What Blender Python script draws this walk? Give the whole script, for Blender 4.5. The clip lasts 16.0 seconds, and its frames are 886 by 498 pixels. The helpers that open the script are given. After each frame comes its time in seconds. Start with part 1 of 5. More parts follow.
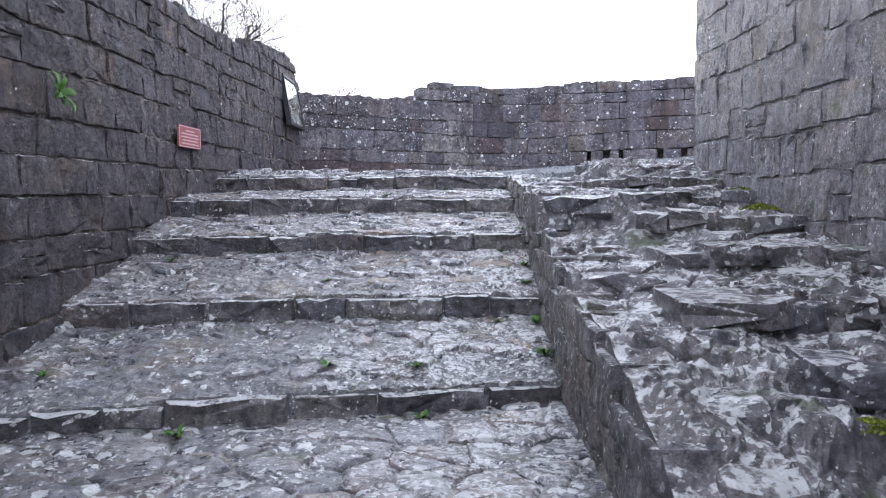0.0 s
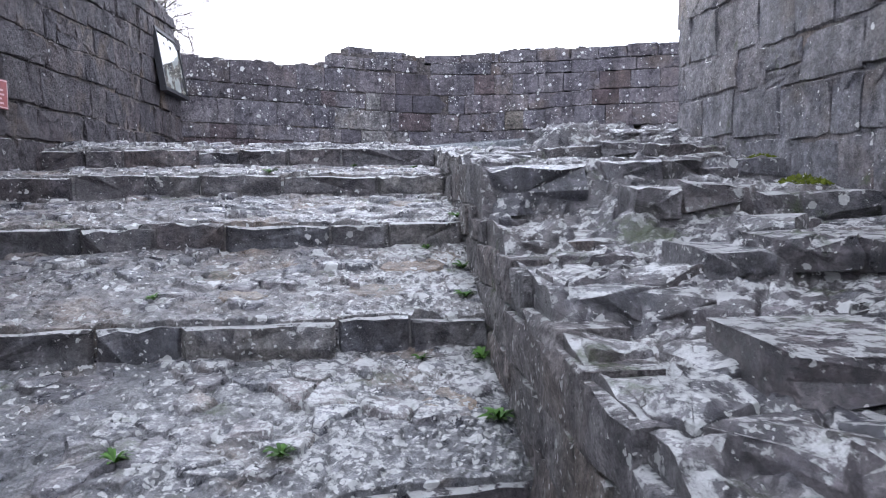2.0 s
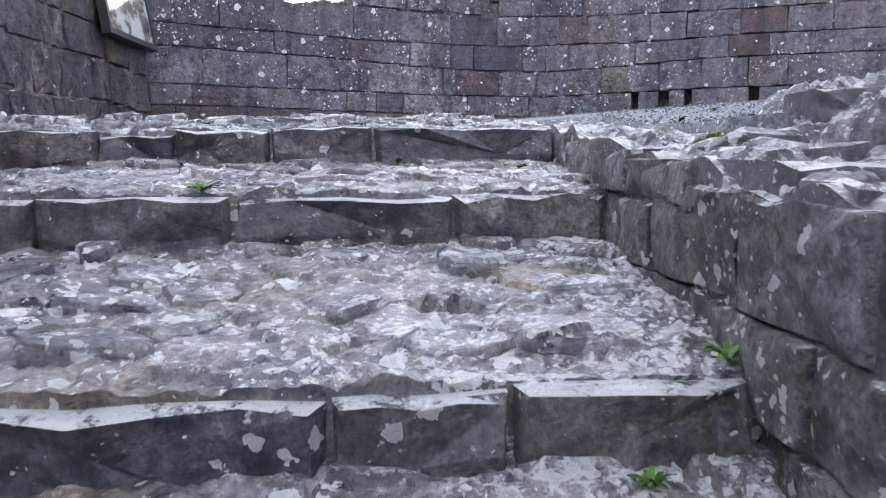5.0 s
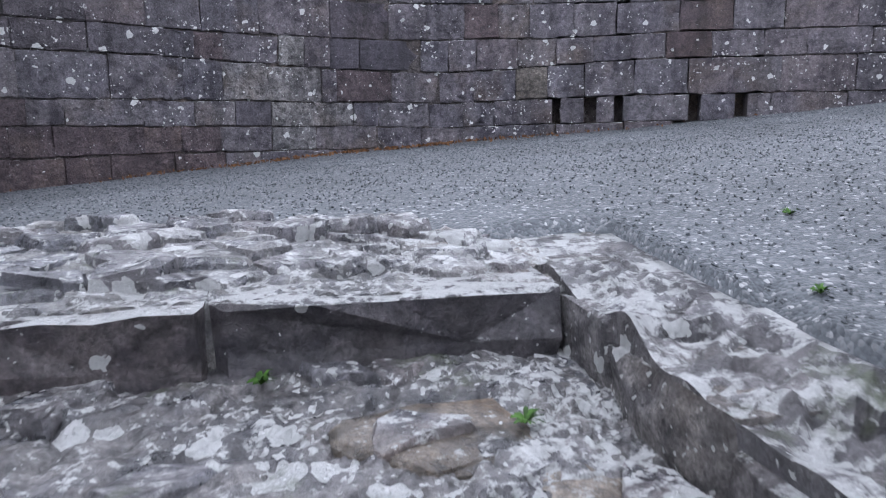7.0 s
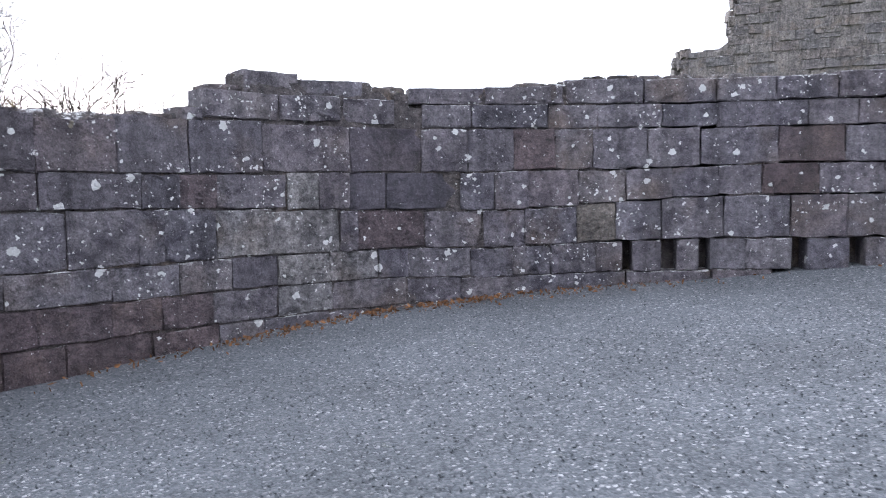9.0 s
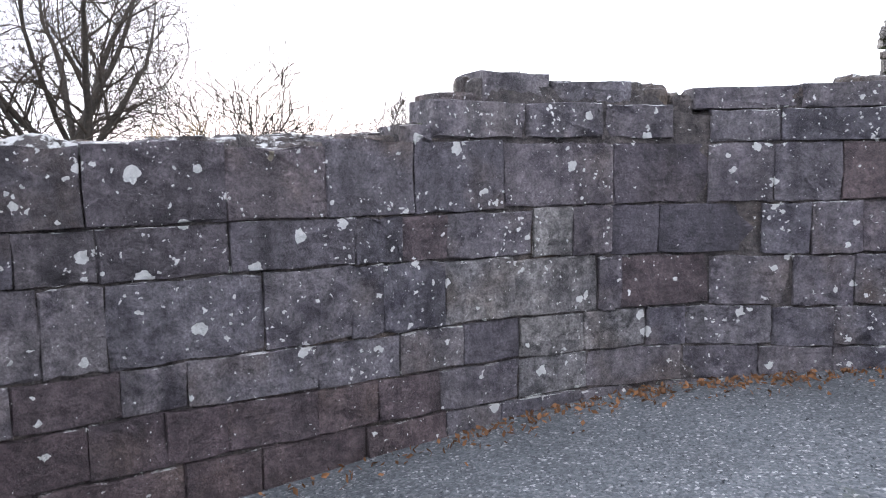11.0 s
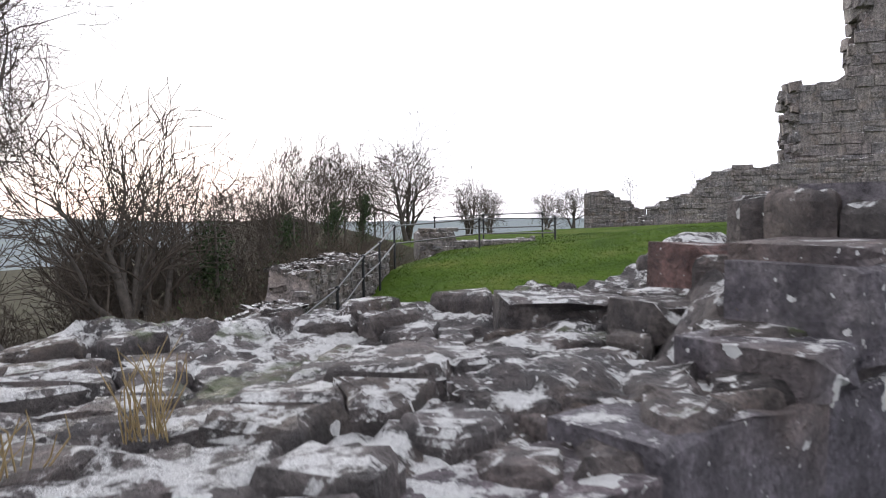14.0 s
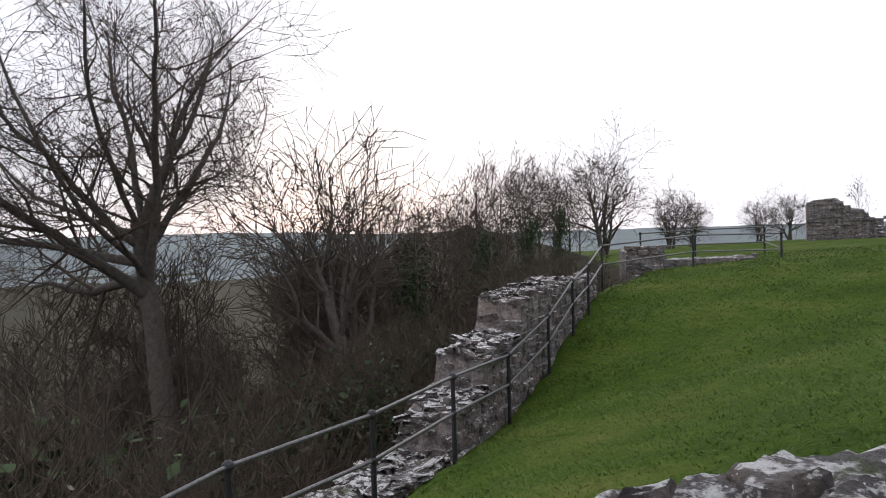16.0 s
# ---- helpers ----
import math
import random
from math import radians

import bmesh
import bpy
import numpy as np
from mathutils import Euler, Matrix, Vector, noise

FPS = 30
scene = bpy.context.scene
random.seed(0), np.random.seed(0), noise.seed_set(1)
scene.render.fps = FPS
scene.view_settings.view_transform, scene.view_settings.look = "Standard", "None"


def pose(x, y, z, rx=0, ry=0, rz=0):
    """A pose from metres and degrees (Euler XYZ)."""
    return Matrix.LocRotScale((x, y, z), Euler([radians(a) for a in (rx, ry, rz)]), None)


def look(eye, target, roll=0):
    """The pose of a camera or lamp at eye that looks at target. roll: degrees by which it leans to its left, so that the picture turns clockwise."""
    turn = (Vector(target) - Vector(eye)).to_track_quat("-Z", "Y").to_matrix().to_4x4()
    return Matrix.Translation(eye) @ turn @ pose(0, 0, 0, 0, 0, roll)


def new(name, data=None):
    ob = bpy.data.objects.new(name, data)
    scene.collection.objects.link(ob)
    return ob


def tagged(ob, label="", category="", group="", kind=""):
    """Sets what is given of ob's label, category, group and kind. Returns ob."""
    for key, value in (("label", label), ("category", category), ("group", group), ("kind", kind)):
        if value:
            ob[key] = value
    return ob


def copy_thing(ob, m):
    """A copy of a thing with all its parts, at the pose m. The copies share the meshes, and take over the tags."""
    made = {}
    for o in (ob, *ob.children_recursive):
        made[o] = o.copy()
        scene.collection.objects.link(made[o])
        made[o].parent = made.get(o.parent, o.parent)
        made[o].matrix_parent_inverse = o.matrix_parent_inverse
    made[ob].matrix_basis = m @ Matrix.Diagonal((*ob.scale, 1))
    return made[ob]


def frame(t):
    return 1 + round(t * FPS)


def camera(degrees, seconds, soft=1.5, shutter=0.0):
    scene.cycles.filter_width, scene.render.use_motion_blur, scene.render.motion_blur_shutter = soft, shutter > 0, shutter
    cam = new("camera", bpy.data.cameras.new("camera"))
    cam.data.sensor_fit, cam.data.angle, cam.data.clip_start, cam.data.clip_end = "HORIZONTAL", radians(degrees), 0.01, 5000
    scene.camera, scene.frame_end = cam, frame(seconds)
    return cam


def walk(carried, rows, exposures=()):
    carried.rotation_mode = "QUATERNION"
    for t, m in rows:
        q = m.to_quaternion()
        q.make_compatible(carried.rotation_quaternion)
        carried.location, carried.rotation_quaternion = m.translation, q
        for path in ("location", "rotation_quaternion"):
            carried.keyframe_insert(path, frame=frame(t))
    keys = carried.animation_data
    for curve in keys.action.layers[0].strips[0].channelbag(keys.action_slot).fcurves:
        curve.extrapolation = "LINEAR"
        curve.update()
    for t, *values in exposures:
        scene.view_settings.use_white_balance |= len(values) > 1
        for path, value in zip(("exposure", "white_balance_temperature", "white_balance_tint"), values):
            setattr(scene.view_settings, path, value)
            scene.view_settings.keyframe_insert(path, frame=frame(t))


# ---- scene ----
cam = camera(61.7, 16.0, 1.0, 0.15)
METRES, EYE, TILT, LEAN, TURN = 17.5, 1.5, -4.0, 0.0, 0.0
ROWS = [
    (0.0, 0.0, 0.0, 0.0, 0.0, 0.0, -0.0),
    (0.5, 0.0025, 0.0308, -0.002, -3.76, 0.29, 1.45),
    (1.0, 0.0071, 0.0658, -0.0026, -11.32, 0.46, 0.91),
    (1.5, 0.0116, 0.1026, -0.0001, -8.96, -0.84, 0.88),
    (2.0, 0.0121, 0.1369, 0.0014, -5.43, -0.62, 0.58),
    (2.5, 0.0144, 0.1745, 0.0005, -3.06, -1.14, 0.17),
    (3.0, 0.0147, 0.2142, 0.0042, 2.78, -2.55, 0.02),
    (3.5, 0.0086, 0.2546, 0.0131, 0.03, -4.12, -0.15),
    (6.0, 0.0028, 0.421, 0.052, -5.63, -2.69, 1.36),
    (6.5, 0.0008, 0.4498, 0.0663, -11.11, -5.53, 1.77),
    (7.0, 0.0059, 0.4821, 0.0787, -12.11, -5.86, 1.45),
    (7.5, 0.0077, 0.5147, 0.0919, -13.5, -5.93, 0.71),
    (8.0, 0.008, 0.5416, 0.1093, -19.3, -3.66, -0.15),
    (8.5, 0.0024, 0.5711, 0.1209, -19.61, -2.59, 0.6),
    (9.0, -0.0098, 0.5926, 0.1354, -14.22, -1.3, 1.96),
    (9.5, -0.0227, 0.6172, 0.1431, -13.11, -1.65, 3.12),
    (10.0, -0.0254, 0.6424, 0.149, -2.91, -2.57, 1.63),
    (12.5, -0.078, 0.7882, 0.186, -6.57, -1.84, 0.41),
    (13.0, -0.0831, 0.8187, 0.1899, -9.87, -1.97, 0.79),
    (13.5, -0.0901, 0.8503, 0.198, -11.97, -1.64, 0.92),
    (14.0, -0.0989, 0.8785, 0.2083, -12.76, 0.96, 1.64),
    (14.5, -0.103, 0.9031, 0.2146, -5.83, 3.88, 1.87),
    (15.0, -0.1091, 0.915, 0.2189, -3.06, 5.14, 1.7),
    (15.5, -0.1167, 0.9268, 0.2232, -1.42, 4.2, 1.6),
    (16.0, -0.121, 0.9321, 0.2275, 1.56, 2.13, 1.6),
]
EXPOSURES = [(0.0, 0.5, 5950, 10), (3.5, 0.52, 5960, 10), (6.3, 0.54, 5980, 10), (7.4, 0.1, 6000, 10), (8.6, 0.38, 6000, 10), (10.2, 0.48, 6050, 10), (12.5, 0.58, 6400, 10), (13.5, 0.28, 6450, 10), (14.3, -0.26, 6500, 10), (15.0, -0.4, 6500, 10), (16.0, -0.55, 6500, 10)]
walk(cam, [(t, pose(0, 0, EYE, TILT, LEAN, TURN) @ pose(METRES * x, METRES * y, METRES * z, 90 + pitch, roll, yaw)) for t, x, y, z, yaw, pitch, roll in ROWS], EXPOSURES)

# ---- world, sun ----
world = bpy.data.worlds.new("world")
scene.world = world
world.use_nodes = True
wn, wl = world.node_tree.nodes, world.node_tree.links
wn.clear()
sky = wn.new("ShaderNodeTexSky")
sky.sky_type, sky.sun_disc = "NISHITA", False
sky.sun_elevation, sky.sun_rotation = radians(7), radians(-10)
cloud = wn.new("ShaderNodeMix")
cloud.data_type = "RGBA"
cloud.inputs["Factor"].default_value = 0.9
wl.new(sky.outputs["Color"], cloud.inputs["A"])
cloud.inputs["B"].default_value = (14.5, 14.6, 16.2, 1)
background = wn.new("ShaderNodeBackground")
background.inputs["Strength"].default_value = 0.135
wl.new(cloud.outputs["Result"], background.inputs["Color"])
wout = wn.new("ShaderNodeOutputWorld")
wl.new(background.outputs[0], wout.inputs[0])

sun_data = bpy.data.lights.new("sun", "SUN")
sun_data.energy, sun_data.angle, sun_data.color = 0.9, radians(14), (1.0, 0.9, 0.78)
sun = new("sun", sun_data)
sun.matrix_world = look((-17, 100, 15), (0, 0, 2))


# ---- materials ----
def graph(name):
    m = bpy.data.materials.new(name)
    m.use_nodes = True
    n, l = m.node_tree.nodes, m.node_tree.links
    return m, n, l, n["Principled BSDF"]


def noise_node(n, l, vec, scale, detail=4.0, rough=0.55):
    t = n.new("ShaderNodeTexNoise")
    t.inputs["Scale"].default_value, t.inputs["Detail"].default_value = scale, detail
    t.inputs["Roughness"].default_value = rough
    l.new(vec, t.inputs["Vector"])
    return t.outputs["Fac"]


def ramp(n, l, fac, stops):
    r = n.new("ShaderNodeValToRGB")
    while len(r.color_ramp.elements) < len(stops):
        r.color_ramp.elements.new(0.5)
    for e, (p, c) in zip(r.color_ramp.elements, stops):
        e.position, e.color = p, (c, c, c, 1) if isinstance(c, (int, float)) else (*c, 1)
    l.new(fac, r.inputs["Fac"])
    return r.outputs["Color"]


def mixed(n, l, fac, a, b, kind="MIX"):
    x = n.new("ShaderNodeMix")
    x.data_type, x.blend_type = "RGBA", kind
    for s, v in (("Factor", fac), ("A", a), ("B", b)):
        if isinstance(v, (int, float)):
            x.inputs[s].default_value = v
        elif isinstance(v, tuple):
            x.inputs[s].default_value = (*v, 1)
        else:
            l.new(v, x.inputs[s])
    return x.outputs["Result"]


def maths(n, l, op, a, b=0.0, clamp=False):
    x = n.new("ShaderNodeMath")
    x.operation, x.use_clamp = op, clamp
    for i, v in enumerate((a, b)):
        if isinstance(v, (int, float)):
            x.inputs[i].default_value = v
        else:
            l.new(v, x.inputs[i])
    return x.outputs[0]


def bumped(n, l, bsdf, layers):
    prev = None
    for height, strength, dist in layers:
        b = n.new("ShaderNodeBump")
        b.inputs["Strength"].default_value, b.inputs["Distance"].default_value = strength, dist
        l.new(height, b.inputs["Height"])
        if prev is not None:
            l.new(prev, b.inputs["Normal"])
        prev = b.outputs["Normal"]
    l.new(prev, bsdf.inputs["Normal"])


def stone_material(name, dark, mid, light, dots=0.5, crust=0.3, top_crust=0.3, moss=0.0, warm=0.3, gloss=0.55, relief=1.0, rosettes=False, shine=0.5, wet=0.0, tan=1.0, tone_mix=0.5, sunny=None, flake=8.5, pit=0.75):
    """Weathered sandstone with white lichen dots and crusts, thicker on upward faces, some moss and ochre stain."""
    m, n, l, bsdf = graph(name)
    geo = n.new("ShaderNodeNewGeometry")
    info = n.new("ShaderNodeObjectInfo")
    off = n.new("ShaderNodeVectorMath")
    off.operation = "MULTIPLY_ADD"
    l.new(info.outputs["Random"], off.inputs[0])
    off.inputs[1].default_value = (3.7, 5.1, 2.3)
    l.new(geo.outputs["Position"], off.inputs[2])
    pos = off.outputs[0]
    raw = geo.outputs["Position"]
    up = n.new("ShaderNodeSeparateXYZ")
    l.new(geo.outputs["Normal"], up.inputs[0])
    upness = maths(n, l, "MULTIPLY", up.outputs["Z"], 1.0, True)
    big, mid_n, fine = noise_node(n, l, raw, 1.6, 7, 0.6), noise_node(n, l, pos, 9, 6, 0.65), noise_node(n, l, pos, 70, 5, 0.7)
    col = ramp(n, l, big, [(0.3, dark), (0.5, mid), (0.72, light)])
    col = mixed(n, l, ramp(n, l, mid_n, [(0.4, 0.0), (0.62, 0.75)]), col, light)
    col = mixed(n, l, ramp(n, l, mid_n, [(0.32, 0.55), (0.47, 0.0)]), col, tuple(c * 0.7 for c in dark))
    tone = ramp(n, l, info.outputs["Random"], [(0.0, (0.6, 0.62, 0.75)), (0.2, (1.1, 0.92, 0.88)), (0.4, (0.72, 0.74, 0.85)), (0.6, (1.1, 1.08, 1.1)), (0.8, (0.9, 0.82, 0.85)), (1.0, (1.4, 1.35, 1.28))])
    col = mixed(n, l, tone_mix, col, tone, "MULTIPLY")
    ochre = ramp(n, l, noise_node(n, l, pos, 1.4, 5), [(0.54, 0.0), (0.7, warm)])
    col = mixed(n, l, ochre, col, tuple(c * tan for c in (0.19, 0.13, 0.08)))
    col = mixed(n, l, 0.7, col, ramp(n, l, fine, [(0.34, 0.4), (0.66, 1.6)]), "MULTIPLY")
    streak = n.new("ShaderNodeMapping")
    streak.inputs["Scale"].default_value = (7, 7, 0.9)
    l.new(raw, streak.inputs["Vector"])
    col = mixed(n, l, 0.5, col, ramp(n, l, noise_node(n, l, streak.outputs[0], 1.0, 6), [(0.35, 0.4), (0.65, 1.5)]), "MULTIPLY")
    col = mixed(n, l, 0.6, col, ramp(n, l, noise_node(n, l, pos, 26, 6, 0.7), [(0.35, 0.5), (0.65, 1.5)]), "MULTIPLY")
    # dark pitted blotches
    pits = noise_node(n, l, raw, 15, 8, 0.72)
    col = mixed(n, l, pit, col, ramp(n, l, pits, [(0.4, 0.32), (0.5, 0.95), (0.66, 1.25)]), "MULTIPLY")
    # white crusts with ragged edges
    c1 = noise_node(n, l, raw, flake, 9, 0.7)
    c1 = maths(n, l, "ADD", c1, maths(n, l, "MULTIPLY", maths(n, l, "SUBTRACT", noise_node(n, l, raw, 1.7, 4), 0.5), 0.3))
    c1 = maths(n, l, "ADD", c1, maths(n, l, "MULTIPLY", upness, top_crust * 0.3))
    if sunny:
        place = n.new("ShaderNodeSeparateXYZ")
        l.new(raw, place.inputs[0])
        c1 = maths(n, l, "ADD", c1, maths(n, l, "MULTIPLY", maths(n, l, "DIVIDE", maths(n, l, "SUBTRACT", place.outputs["X"], sunny[0]), sunny[1] - sunny[0], True), sunny[2]))
    edge = 0.74 - 0.16 * crust
    crust_mask = ramp(n, l, c1, [(edge - 0.01, 0.0), (edge + 0.02, 0.6), (edge + 0.07, 1.0)])
    # round dots
    vor = n.new("ShaderNodeTexVoronoi")
    vor.inputs["Scale"].default_value = 9.0
    wob = n.new("ShaderNodeVectorMath")
    wob.operation = "MULTIPLY_ADD"
    wn_ = n.new("ShaderNodeTexNoise")
    wn_.inputs["Scale"].default_value, wn_.inputs["Detail"].default_value = 24, 5
    l.new(raw, wn_.inputs["Vector"])
    l.new(wn_.outputs["Color"], wob.inputs[0])
    wob.inputs[1].default_value = (0.07, 0.07, 0.07)
    l.new(raw, wob.inputs[2])
    l.new(wob.outputs[0], vor.inputs["Vector"])
    size = ramp(n, l, vor.outputs["Color"], [(0.42, 0.0), (0.7, 0.16), (1.0, 0.36)])
    dot = maths(n, l, "GREATER_THAN", maths(n, l, "MULTIPLY", size, dots), vor.outputs["Distance"])
    mask = maths(n, l, "MAXIMUM", crust_mask, dot)
    small = n.new("ShaderNodeTexVoronoi")
    small.inputs["Scale"].default_value = 27.0
    l.new(wob.outputs[0], small.inputs["Vector"])
    grow_ = ramp(n, l, noise_node(n, l, raw, 1.9, 4), [(0.36, 0.12), (0.62, 1.0)])
    speck = maths(n, l, "GREATER_THAN", maths(n, l, "MULTIPLY", maths(n, l, "MULTIPLY", ramp(n, l, small.outputs["Color"], [(0.2, 0.0), (1.0, 0.42)]), grow_), dots), small.outputs["Distance"])
    mask = maths(n, l, "MAXIMUM", mask, speck)
    if rosettes:
        vr = n.new("ShaderNodeTexVoronoi")
        vr.inputs["Scale"].default_value = 2.6
        l.new(wob.outputs[0], vr.inputs["Vector"])
        ros = maths(n, l, "GREATER_THAN", ramp(n, l, vr.outputs["Color"], [(0.6, 0.0), (1.0, 0.17)]), vr.outputs["Distance"])
        col = mixed(n, l, maths(n, l, "MULTIPLY", ros, 0.75), col, mixed(n, l, mid_n, (0.12, 0.1, 0.06), (0.42, 0.38, 0.28)))
    white = mixed(n, l, pits, (0.55, 0.55, 0.54), (0.9, 0.9, 0.88))
    col = mixed(n, l, mask, col, white)
    if moss:
        gm = maths(n, l, "ADD", noise_node(n, l, raw, 2.6, 6, 0.7), maths(n, l, "MULTIPLY", upness, 0.06))
        col = mixed(n, l, ramp(n, l, gm, [(0.66 - 0.1 * moss, 0.0), (0.76 - 0.1 * moss, 0.85)]), col, (0.075, 0.1, 0.03))
    l.new(col, bsdf.inputs["Base Color"])
    l.new(mixed(n, l, mask, ramp(n, l, mid_n, [(0.3, gloss - 0.12), (0.7, gloss + 0.2)]), (0.8, 0.8, 0.8)), bsdf.inputs["Roughness"])
    bsdf.inputs["Specular IOR Level"].default_value = shine
    bsdf.inputs["Coat Weight"].default_value, bsdf.inputs["Coat Roughness"].default_value = wet, 0.2
    bumped(n, l, bsdf, [(noise_node(n, l, pos, 5, 7, 0.7), 0.8 * relief, 0.11), (pits, 0.9 * relief, 0.045), (fine, 0.6 * relief, 0.01)])
    return m


WALL = stone_material("wall_stone", (0.038, 0.034, 0.046), (0.107, 0.096, 0.113), (0.235, 0.22, 0.23), dots=1.05, crust=0.2, top_crust=0.6, warm=0.4, rosettes=True, relief=1.25, pit=0.35)
SIDE = stone_material("side_wall_stone", (0.033, 0.029, 0.036), (0.078, 0.068, 0.077), (0.16, 0.143, 0.146), dots=0.4, crust=0.1, top_crust=0.7, warm=0.6, relief=1.4)
END = stone_material("mossy_wall_stone", (0.062, 0.061, 0.075), (0.145, 0.142, 0.162), (0.29, 0.28, 0.285), dots=0.7, crust=0.12, top_crust=0.7, warm=0.5, moss=0.5, relief=1.1, tone_mix=0.4, pit=0.6)
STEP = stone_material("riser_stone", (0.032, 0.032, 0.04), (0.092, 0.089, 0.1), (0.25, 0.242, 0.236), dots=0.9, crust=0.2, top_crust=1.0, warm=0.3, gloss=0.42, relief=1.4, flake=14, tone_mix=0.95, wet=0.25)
TREAD = stone_material("tread_stone", (0.036, 0.04, 0.055), (0.138, 0.142, 0.166), (0.4, 0.392, 0.385), dots=1.8, crust=0.3, top_crust=0.3, warm=0.5, gloss=0.3, moss=0.15, shine=1.0, wet=0.6, tan=1.7, relief=1.3, sunny=(-1.8, 1.3, 0.13), flake=21, tone_mix=0.7)
ROCK = stone_material("rubble_stone", (0.03, 0.03, 0.04), (0.092, 0.091, 0.107), (0.27, 0.26, 0.265), dots=1.1, crust=0.6, top_crust=0.6, moss=0.45, warm=0.35, gloss=0.38, shine=0.8, wet=0.45, relief=1.5, flake=13, tone_mix=0.7)
CAP = stone_material("wall_top_stone", (0.028, 0.024, 0.024), (0.072, 0.061, 0.058), (0.17, 0.148, 0.136), dots=0.6, crust=0.46, top_crust=0.55, moss=0.2, warm=0.5, relief=1.3, flake=11, sunny=(-0.4, -2.4, 0.03))
MORTAR = stone_material("mortar", (0.06, 0.055, 0.055), (0.13, 0.122, 0.118), (0.25, 0.23, 0.21), dots=0.3, crust=0.2, top_crust=0.4, moss=0.4, warm=0.6, gloss=0.6)
BED = stone_material("tread_bed", (0.034, 0.037, 0.049), (0.132, 0.132, 0.146), (0.37, 0.36, 0.34), dots=1.7, crust=0.26, top_crust=0.3, moss=0.3, warm=0.6, gloss=0.32, shine=1.0, wet=0.6, tan=1.7, relief=1.3, sunny=(-1.8, 1.3, 0.13), flake=21)
OCHRE = stone_material("tan_tread_stone", (0.12, 0.09, 0.06), (0.26, 0.2, 0.14), (0.42, 0.36, 0.29), dots=0.8, crust=0.4, top_crust=0.3, warm=0.8, gloss=0.35, shine=0.9, wet=0.4, tan=1.9, relief=1.4, flake=18)
RED = stone_material("red_sandstone", (0.06, 0.03, 0.028), (0.14, 0.07, 0.06), (0.24, 0.15, 0.13), dots=0.5, crust=0.1, top_crust=0.45, warm=0.3, relief=1.4)
PALE = stone_material("far_ruin_stone", (0.06, 0.055, 0.055), (0.13, 0.12, 0.115), (0.25, 0.23, 0.21), dots=0.3, crust=0.2, top_crust=0.6, warm=0.35)


FACE = stone_material("parapet_stone", (0.058, 0.055, 0.062), (0.165, 0.158, 0.162), (0.38, 0.362, 0.345), dots=1.0, crust=0.42, top_crust=0.5, moss=0.12, warm=0.5, gloss=0.5, relief=1.5, tone_mix=0.6, flake=10)
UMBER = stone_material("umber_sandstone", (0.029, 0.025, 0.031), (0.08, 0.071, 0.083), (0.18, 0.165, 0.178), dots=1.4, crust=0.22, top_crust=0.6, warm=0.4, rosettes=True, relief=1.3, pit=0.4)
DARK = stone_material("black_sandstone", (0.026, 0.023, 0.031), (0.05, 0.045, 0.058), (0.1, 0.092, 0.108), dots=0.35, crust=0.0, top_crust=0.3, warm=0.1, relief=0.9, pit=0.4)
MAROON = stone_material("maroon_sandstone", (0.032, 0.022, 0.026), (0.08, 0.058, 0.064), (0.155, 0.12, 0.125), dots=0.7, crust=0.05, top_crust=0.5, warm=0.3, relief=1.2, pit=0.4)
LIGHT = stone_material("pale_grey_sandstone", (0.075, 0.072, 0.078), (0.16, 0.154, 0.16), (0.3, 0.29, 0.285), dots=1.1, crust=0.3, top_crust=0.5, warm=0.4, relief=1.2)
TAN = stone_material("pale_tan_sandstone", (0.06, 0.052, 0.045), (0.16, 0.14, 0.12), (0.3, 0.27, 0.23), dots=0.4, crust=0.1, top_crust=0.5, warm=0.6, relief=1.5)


def gravel_material():
    m, n, l, bsdf = graph("gravel")
    geo = n.new("ShaderNodeNewGeometry")
    pos = geo.outputs["Position"]
    v = n.new("ShaderNodeTexVoronoi")
    v.inputs["Scale"].default_value = 70
    l.new(pos, v.inputs["Vector"])
    sep = n.new("ShaderNodeSeparateColor")
    l.new(v.outputs["Color"], sep.inputs[0])
    isl = ramp(n, l, geo.outputs["Random Per Island"], [(0.0, 0.85), (1.0, 1.2)])
    col = ramp(n, l, sep.outputs[0], [(0.0, (0.052, 0.059, 0.066)), (0.6, (0.103, 0.113, 0.122)), (0.93, (0.17, 0.176, 0.182)), (1.0, (0.42, 0.42, 0.42))])
    col = mixed(n, l, 1.0, col, isl, "MULTIPLY")
    patch = noise_node(n, l, pos, 0.8, 5)
    col = mixed(n, l, 0.6, col, ramp(n, l, patch, [(0.35, 0.7), (0.65, 1.25)]), "MULTIPLY")
    green = ramp(n, l, noise_node(n, l, pos, 2.2, 6, 0.7), [(0.66, 0.0), (0.76, 0.6)])
    col = mixed(n, l, green, col, (0.07, 0.085, 0.035))
    l.new(col, bsdf.inputs["Base Color"])
    bsdf.inputs["Roughness"].default_value = 0.65
    bumped(n, l, bsdf, [(v.outputs["Distance"], 0.55, -0.012), (noise_node(n, l, pos, 160, 3), 0.4, 0.004)])
    return m


GRAVEL = gravel_material()


